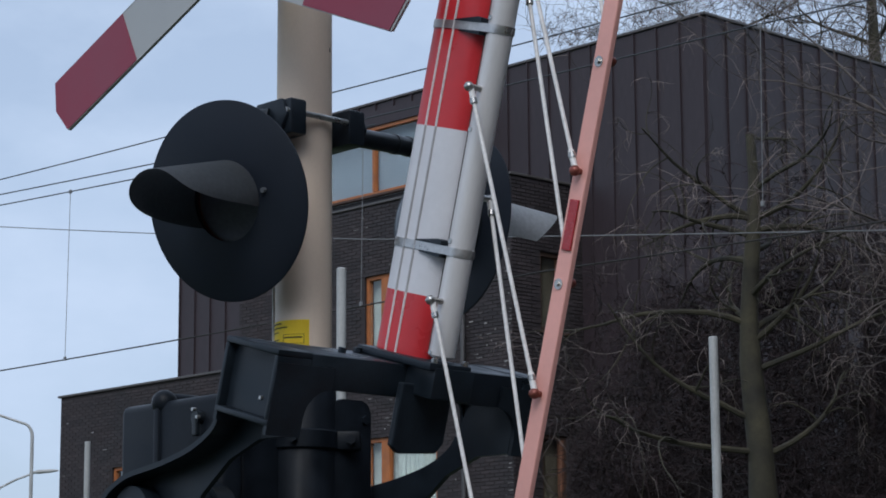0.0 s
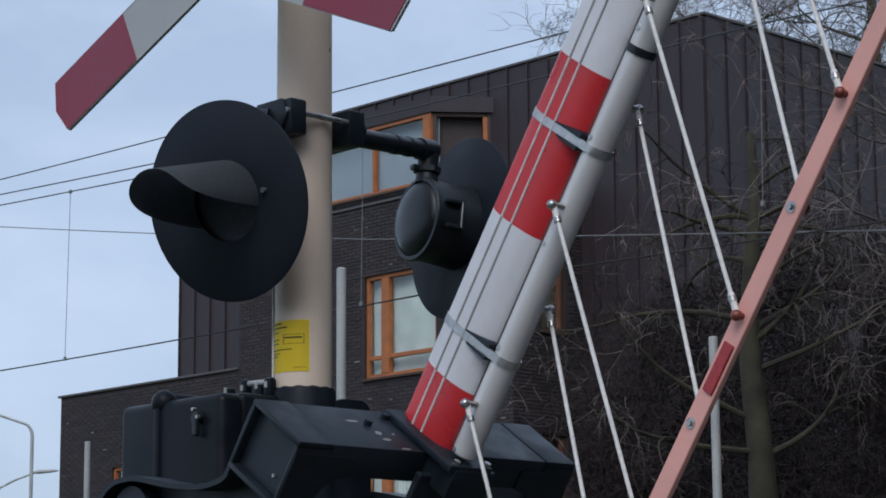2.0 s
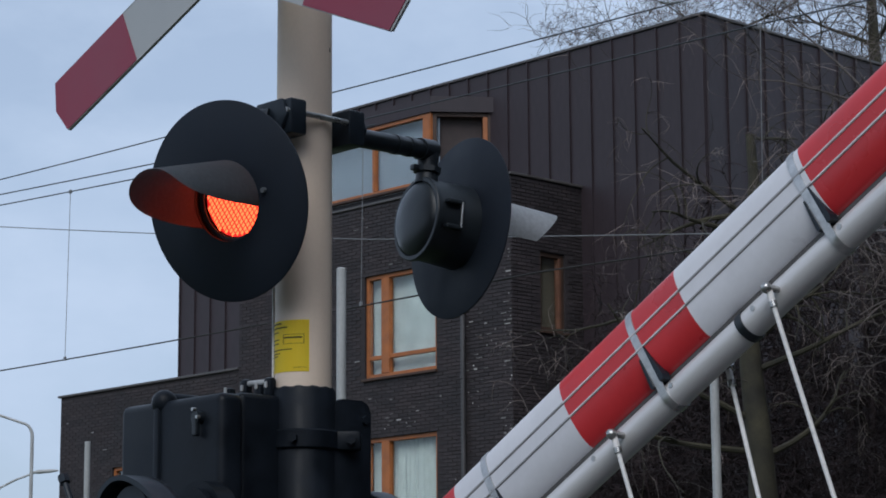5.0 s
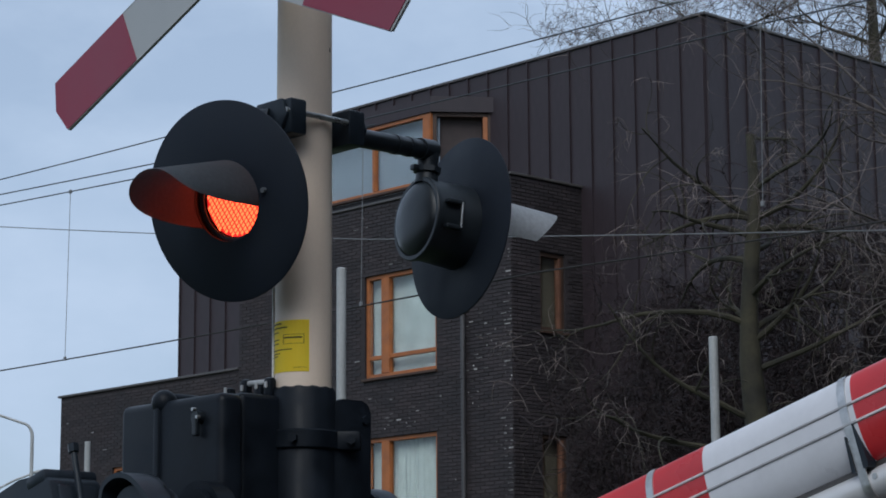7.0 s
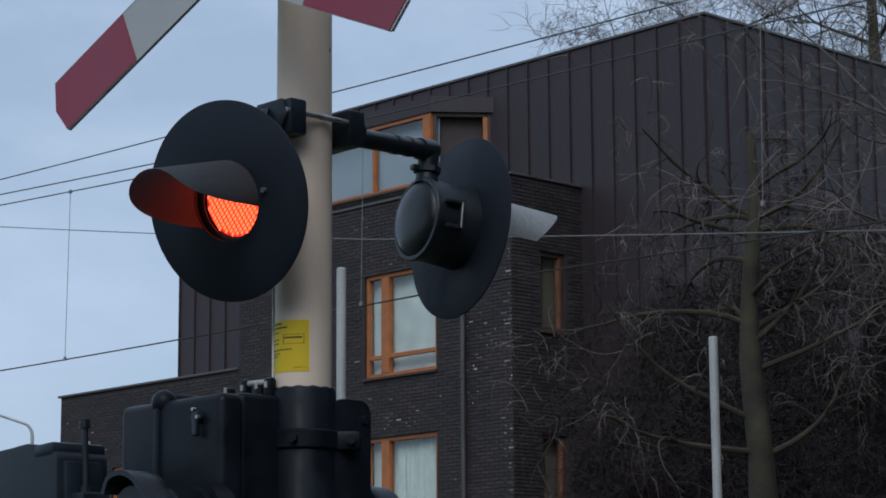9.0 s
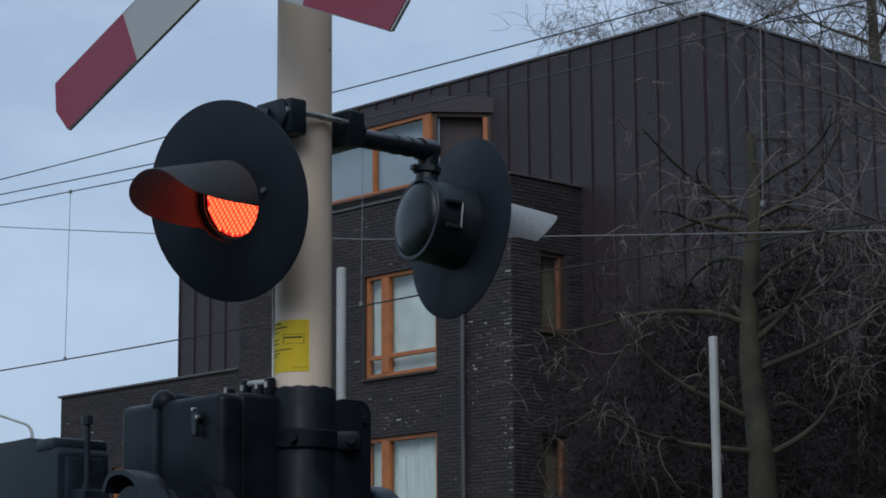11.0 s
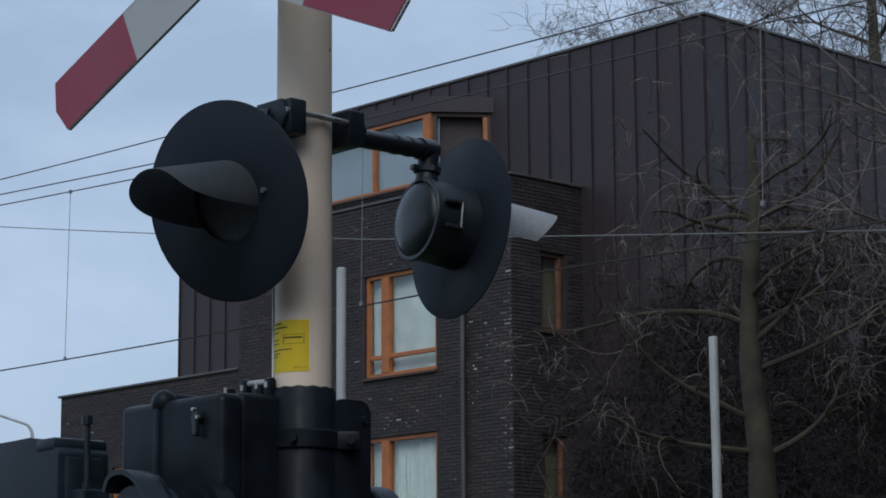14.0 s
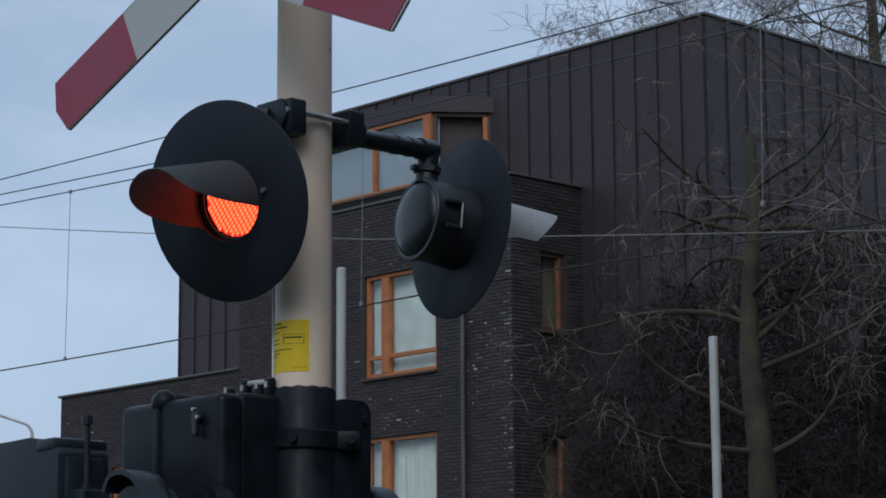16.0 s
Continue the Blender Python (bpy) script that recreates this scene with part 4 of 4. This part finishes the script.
# ------------------------------------------------------------------ bare trees
def build_tree(x, y, height, trunk_r, limbs, spread, seed, label, levels=3, droop=0.5, fork_z=None, low=0.35, kids=(9, 8, 6), thin=1.0, lean=(0, 0), twig="twig", kind="bare_tree", bark="bark", guided=()):
    rnd = random.Random(seed)
    t = thing(kind, pose(x, y, 0), label, "tree" if kind == "bare_tree" else "shrub", "bare winter trees and shrubs")
    trunk, bms, twig_bm = B(), [], ([], [])

    def line(p, d, length, n, wob, sink):
        pts, d = [p.copy()], d.normalized()
        side = Vector((rnd.uniform(-1, 1), rnd.uniform(-1, 1), rnd.uniform(-1, 1)))
        for k in range(n):
            side = (side + 0.9 * Vector((rnd.uniform(-1, 1), rnd.uniform(-1, 1), rnd.uniform(-1, 1)))).normalized()
            d = (d + wob * side + Vector((0, 0, -sink))).normalized()
            pts.append(pts[-1] + d * length / n)
        return pts

    def thin_tube(pts, r):
        V, F = twig_bm
        base = len(V)
        prevs = None
        for i, p in enumerate(pts):
            d = (pts[min(i + 1, len(pts) - 1)] - pts[max(i - 1, 0)]).normalized()
            s = d.orthogonal().normalized()
            u = d.cross(s)
            rr = r * (1 - 0.7 * i / (len(pts) - 1))
            for k in range(3):
                a = 2.094 * k
                V.append(tuple(p + rr * (math.cos(a) * s + math.sin(a) * u)))
            if i:
                o = base + 3 * i
                for k in range(3):
                    F.append((o - 3 + k, o - 3 + (k + 1) % 3, o + (k + 1) % 3, o + k))

    def grow(p, d, length, r, level):
        n = (10, 9, 8, 7)[level]
        pts = line(p, d, length, n, (0.15, 0.25, 0.36, 0.46)[level], (0.015, 0.03, 0.09, 0.16)[level] * droop * 2)
        if level <= 1:
            tube(bms[-1], pts, [r * (1 - 0.8 * k / n) for k in range(n + 1)], 7 if level == 0 else 5)
        else:
            thin_tube(pts, r)
        if level >= levels:
            return
        for c in range(kids[level]):
            f = rnd.uniform(0.18, 1.0)
            i = min(n - 1, int(f * n))
            q = pts[i].lerp(pts[i + 1], f * n - i)
            along = (pts[i + 1] - pts[i]).normalized()
            out = Vector((rnd.gauss(0, 1), rnd.gauss(0, 1), rnd.gauss(0.1, 0.7))).normalized()
            grow(q, along * 0.75 + out * 0.8, length * rnd.uniform(0.32, 0.62), max(0.0042 * thin, r * (1 - 0.75 * f) * 0.55), level + 1)

    steps = 14
    axis = [Vector((lean[0] * k / steps + 0.05 * math.sin(k * 0.9 + seed), lean[1] * k / steps + 0.04 * math.cos(k * 1.3), height * k / steps)) for k in range(steps + 1)]
    knots = [1 + 0.06 * math.sin(2.1 * k + seed) for k in range(steps + 1)]
    tube(trunk, axis, [knots[k] * trunk_r * (1.25 if k == 0 else 1) * (1 - 0.82 * k / steps) + 0.01 for k in range(steps + 1)], 14)
    for k in range(limbs):
        f = low + (1 - low) * (k + rnd.random()) / limbs
        i = min(steps - 1, int(f * steps))
        p = axis[i].lerp(axis[i + 1], f * steps - i)
        a = k * 2.4 + rnd.uniform(-0.5, 0.5)
        bms.append(B())
        grow(p, Vector((math.cos(a), math.sin(a), rnd.uniform(0.15, 0.75))), spread * rnd.uniform(0.7, 1.1) * (1.15 - 0.5 * f), trunk_r * (1 - 0.6 * f) * 0.30, 0)
    for z, az, rise, length in guided:
        bms.append(B())
        i = min(steps - 1, int(z / height * steps))
        p = axis[i].lerp(axis[i + 1], z / height * steps - i)
        grow(p, Vector((math.cos(radians(az)), math.sin(radians(az)), rise)), length, trunk_r * 0.17, 0)
    part("trunk", trunk, M[bark], t, "mossy trunk", smooth=True)
    for limb in bms:
        part("limb", limb, M[bark], t, smooth=True)
    me = bpy.data.meshes.new("twig_tangle")
    me.from_pydata(twig_bm[0], [], twig_bm[1])
    me.materials.append(M[twig])
    ob = new("twig_tangle", me)
    ob.parent = t
    tagged(ob, "tangle of fine curling twigs", kind="stuff")
    return t


build_tree(3.50, 26, 7.4, 0.235, 7, 2.6, 15, "bare mossy tree with curling twigs before the house", levels=3, droop=1.0, low=0.62, kids=(6, 4, 2),
           guided=((5.1, 2, 0.9, 2.0), (4.65, -5, 0.55, 2.2), (5.2, 182, 0.45, 2.5), (4.1, 177, 0.40, 2.2), (3.75, 181, 0.16, 2.9), (3.7, 10, 0.3, 2.0),
                   (6.2, 178, 0.35, 1.5), (6.25, 3, 0.35, 2.0), (6.4, 205, 0.25, 1.4), (6.4, -25, 0.25, 1.7), (5.9, 150, 0.5, 1.4)))
build_tree(6.6, 24.5, 8.6, 0.17, 6, 3.6, 23, "bare tree with long arching limbs beside the house", levels=3, droop=0.9, low=0.5, kids=(8, 4, 3), bark="pale_bark",
           guided=((5.15, 180, 0.70, 4.2), (6.15, 181, 0.50, 3.8), (6.25, 179, 0.26, 4.2), (6.3, 183, 0.20, 4.0), (4.2, 180, 0.3, 2.4)))
build_tree(11.5, 60, 22, 0.42, 16, 8.5, 5, "tall bare tree behind the house", levels=3, droop=0.1, low=0.5, kids=(10, 7, 6), thin=1.8)
build_tree(7.6, 62, 19, 0.30, 14, 7.5, 8, "tall bare tree behind the house", levels=3, droop=0.1, low=0.55, kids=(10, 7, 6), thin=1.8)
build_tree(5.7, 61, 17.6, 0.22, 14, 4.6, 19, "slender bare tree whose twigs show over the roof", levels=3, droop=0.1, low=0.6, kids=(8, 7, 5), thin=1.8)


# red-brown shrubs, with extra ones added to imitate the lower wall's shade
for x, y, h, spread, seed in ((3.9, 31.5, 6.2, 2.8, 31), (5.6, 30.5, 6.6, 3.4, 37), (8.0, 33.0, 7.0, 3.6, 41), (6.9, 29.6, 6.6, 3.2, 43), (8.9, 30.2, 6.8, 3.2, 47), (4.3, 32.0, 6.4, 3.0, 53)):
    build_tree(x, y, h, 0.07, 20, spread, seed, "dense bare shrub of dark red-brown twigs, packed to darken the house wall", levels=3, droop=0.3, low=0.12, kids=(11, 9, 7), thin=2.0,
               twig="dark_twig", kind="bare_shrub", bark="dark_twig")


# ------------------------------------------------------------------ bricks of the house
def brick_mesh(name, w, d=0.02, h=0.052):
    me = bpy.data.meshes.new(name)
    e = 0.003
    V = [(0, d, 0), (w, d, 0), (w, d, h), (0, d, h), (e, 0, e), (w - e, 0, e), (w - e, 0, h - e), (e, 0, h - e)]
    me.from_pydata(V, [], [(4, 5, 6, 7), (0, 1, 5, 4), (1, 2, 6, 5), (2, 3, 7, 6), (3, 0, 4, 7)])
    return me


def lay_bricks():
    rnd, chip = random.Random(4), random.Random(9)
    cw, ch = 0.222, 0.0625
    singles, rest, limes = [], [], []
    def blocked(u0, u1, z, openings):
        return any(u1 > o[0] - 0.002 and u0 < o[1] + 0.002 and z + ch > o[2] and z < o[3] for o in openings)
    for wall, u0, u1, z0, z1, openings, kind in ((wall_long, -34.0, -26.785, 3.0, 9.57, [W1, W2], "x"), (wall_wing, -39.82, -34.0, 3.4, 7.01, [W3], "x"),
                                                (wall_return, FRONT + 0.02, CLAD, 3.0, 9.57, [R1, R2], "y")):
        row, z = 0, z0
        while z + ch < z1:
            u = u0 - (cw / 2 if row % 2 else 0)
            while u < u1:
                a, c = max(u, u0), min(u + cw - 0.011, u1)
                if c - a > 0.05 and not blocked(a, c, z, openings):
                    lime = kind == "x" and ((u1 + 26.785 == 0 and c > u1 - 0.14 and rnd.random() < 0.6 and z < 8.9)
                                            or (-30.9 < a < -27.2 and noise.noise(Vector((a * 1.1, z * 1.7, 3))) > 0.14 and rnd.random() < 0.32) or rnd.random() < 0.016)
                    near = kind == "x" and wall is wall_long and -28.55 < a and c < -26.95 and 6.9 < z < 8.6 and c - a > 0.2 and not lime
                    off = rnd.uniform(-0.004, 0.002)
                    if lime:
                        limes.append((wall, kind, a, c, z, off))
                    (singles if near and len(singles) < 300 else rest).append((wall, kind, a, c, z, off))
                u += cw
            z += ch
            row += 1
    for name, group, mat in (("bricks", rest, "brick"), ("lime_stained_bricks", limes, "lime")):
        for wall in (wall_long, wall_wing, wall_return):
            V, F = [], []
            for wl_, kind, a, c, z, off in group:
                if wl_ is not wall:
                    continue
                o, e, h = len(V), 0.003, 0.052
                y0, y1 = FRONT + off, FRONT + 0.02
                if mat == "lime":
                    y0, h = y0 - 0.003, 0.008 + chip.random() ** 2 * 0.026
                    c -= chip.uniform(0.0, 0.05)
                    a = max(a, c - 0.018 - chip.random() ** 2 * 0.13)
                P = [(a, y1, z), (c, y1, z), (c, y1, z + h), (a, y1, z + h), (a + e, y0, z + e), (c - e, y0, z + e), (c - e, y0, z + h - e), (a + e, y0, z + h - e)]
                if kind == "y":
                    P = [(-26.78 - (p[1] - FRONT), p[0], p[2]) for p in P]
                V += P
                F += [tuple(o + i for i in f) for f in ((4, 5, 6, 7), (0, 1, 5, 4), (1, 2, 6, 5), (2, 3, 7, 6), (3, 0, 4, 7))]
            if not V:
                continue
            me = bpy.data.meshes.new(name)
            me.from_pydata(V, [], F)
            me.materials.append(M[mat])
            ob = new(name, me)
            ob.parent = wall
            tagged(ob, "dark brown brick courses" if mat == "brick" else "bricks with white lime stains", kind="stuff")
    one = brick_mesh("brick", cw - 0.011)
    one.materials.append(M["brick"])
    for wall, kind, a, c, z, off in singles:
        ob = new("brick", one)
        ob.parent = wall
        ob.matrix_basis = pose(a, FRONT + off, z)


lay_bricks()


# ------------------------------------------------------------------ what moves
def motions():
    fall = [(0.0, 74.3), (0.5, 69.7), (1.0, 65.0), (1.5, 60.3), (2.0, 55.7), (2.5, 51.2), (3.0, 46.9), (3.5, 42.8), (4.0, 38.7), (4.5, 34.8), (5.0, 31.0), (5.5, 27.2),
            (6.0, 23.5), (6.5, 19.8), (7.0, 16.1), (7.5, 12.6), (8.0, 9.4), (8.5, 5.9), (9.0, 3.1), (9.5, 1.5), (10.0, 0.9), (10.5, 0.8), (16.0, 0.8)]
    swing = [(74.3, 12.3), (69.7, 13.4), (65.0, 14.1), (55.7, 15.6), (46.9, 16.1), (38.7, 16.5), (20.0, 17.2), (0.0, 17.8)]

    def hang(phi):
        for (p0, s0), (p1, s1) in zip(swing, swing[1:]):
            if p1 <= phi <= p0:
                return s0 + (s1 - s0) * (p0 - phi) / (p0 - p1)
        return swing[-1][1]

    walk(boom, [(t, pose(*AXLE, 0, -phi, CROSS_TURN)) for t, phi in fall])
    for r, x, y, side in hanger_rods:
        walk(r, [(t, pose(x, y, TV, -side * 2.9, phi - hang(phi), 0)) for t, phi in fall])
    walk(rail, [(t, pose(-ROD_LEN * math.sin(radians(phi - hang(phi))), 0, TV - ROD_LEN * math.cos(radians(phi - hang(phi))))) for t, phi in fall])
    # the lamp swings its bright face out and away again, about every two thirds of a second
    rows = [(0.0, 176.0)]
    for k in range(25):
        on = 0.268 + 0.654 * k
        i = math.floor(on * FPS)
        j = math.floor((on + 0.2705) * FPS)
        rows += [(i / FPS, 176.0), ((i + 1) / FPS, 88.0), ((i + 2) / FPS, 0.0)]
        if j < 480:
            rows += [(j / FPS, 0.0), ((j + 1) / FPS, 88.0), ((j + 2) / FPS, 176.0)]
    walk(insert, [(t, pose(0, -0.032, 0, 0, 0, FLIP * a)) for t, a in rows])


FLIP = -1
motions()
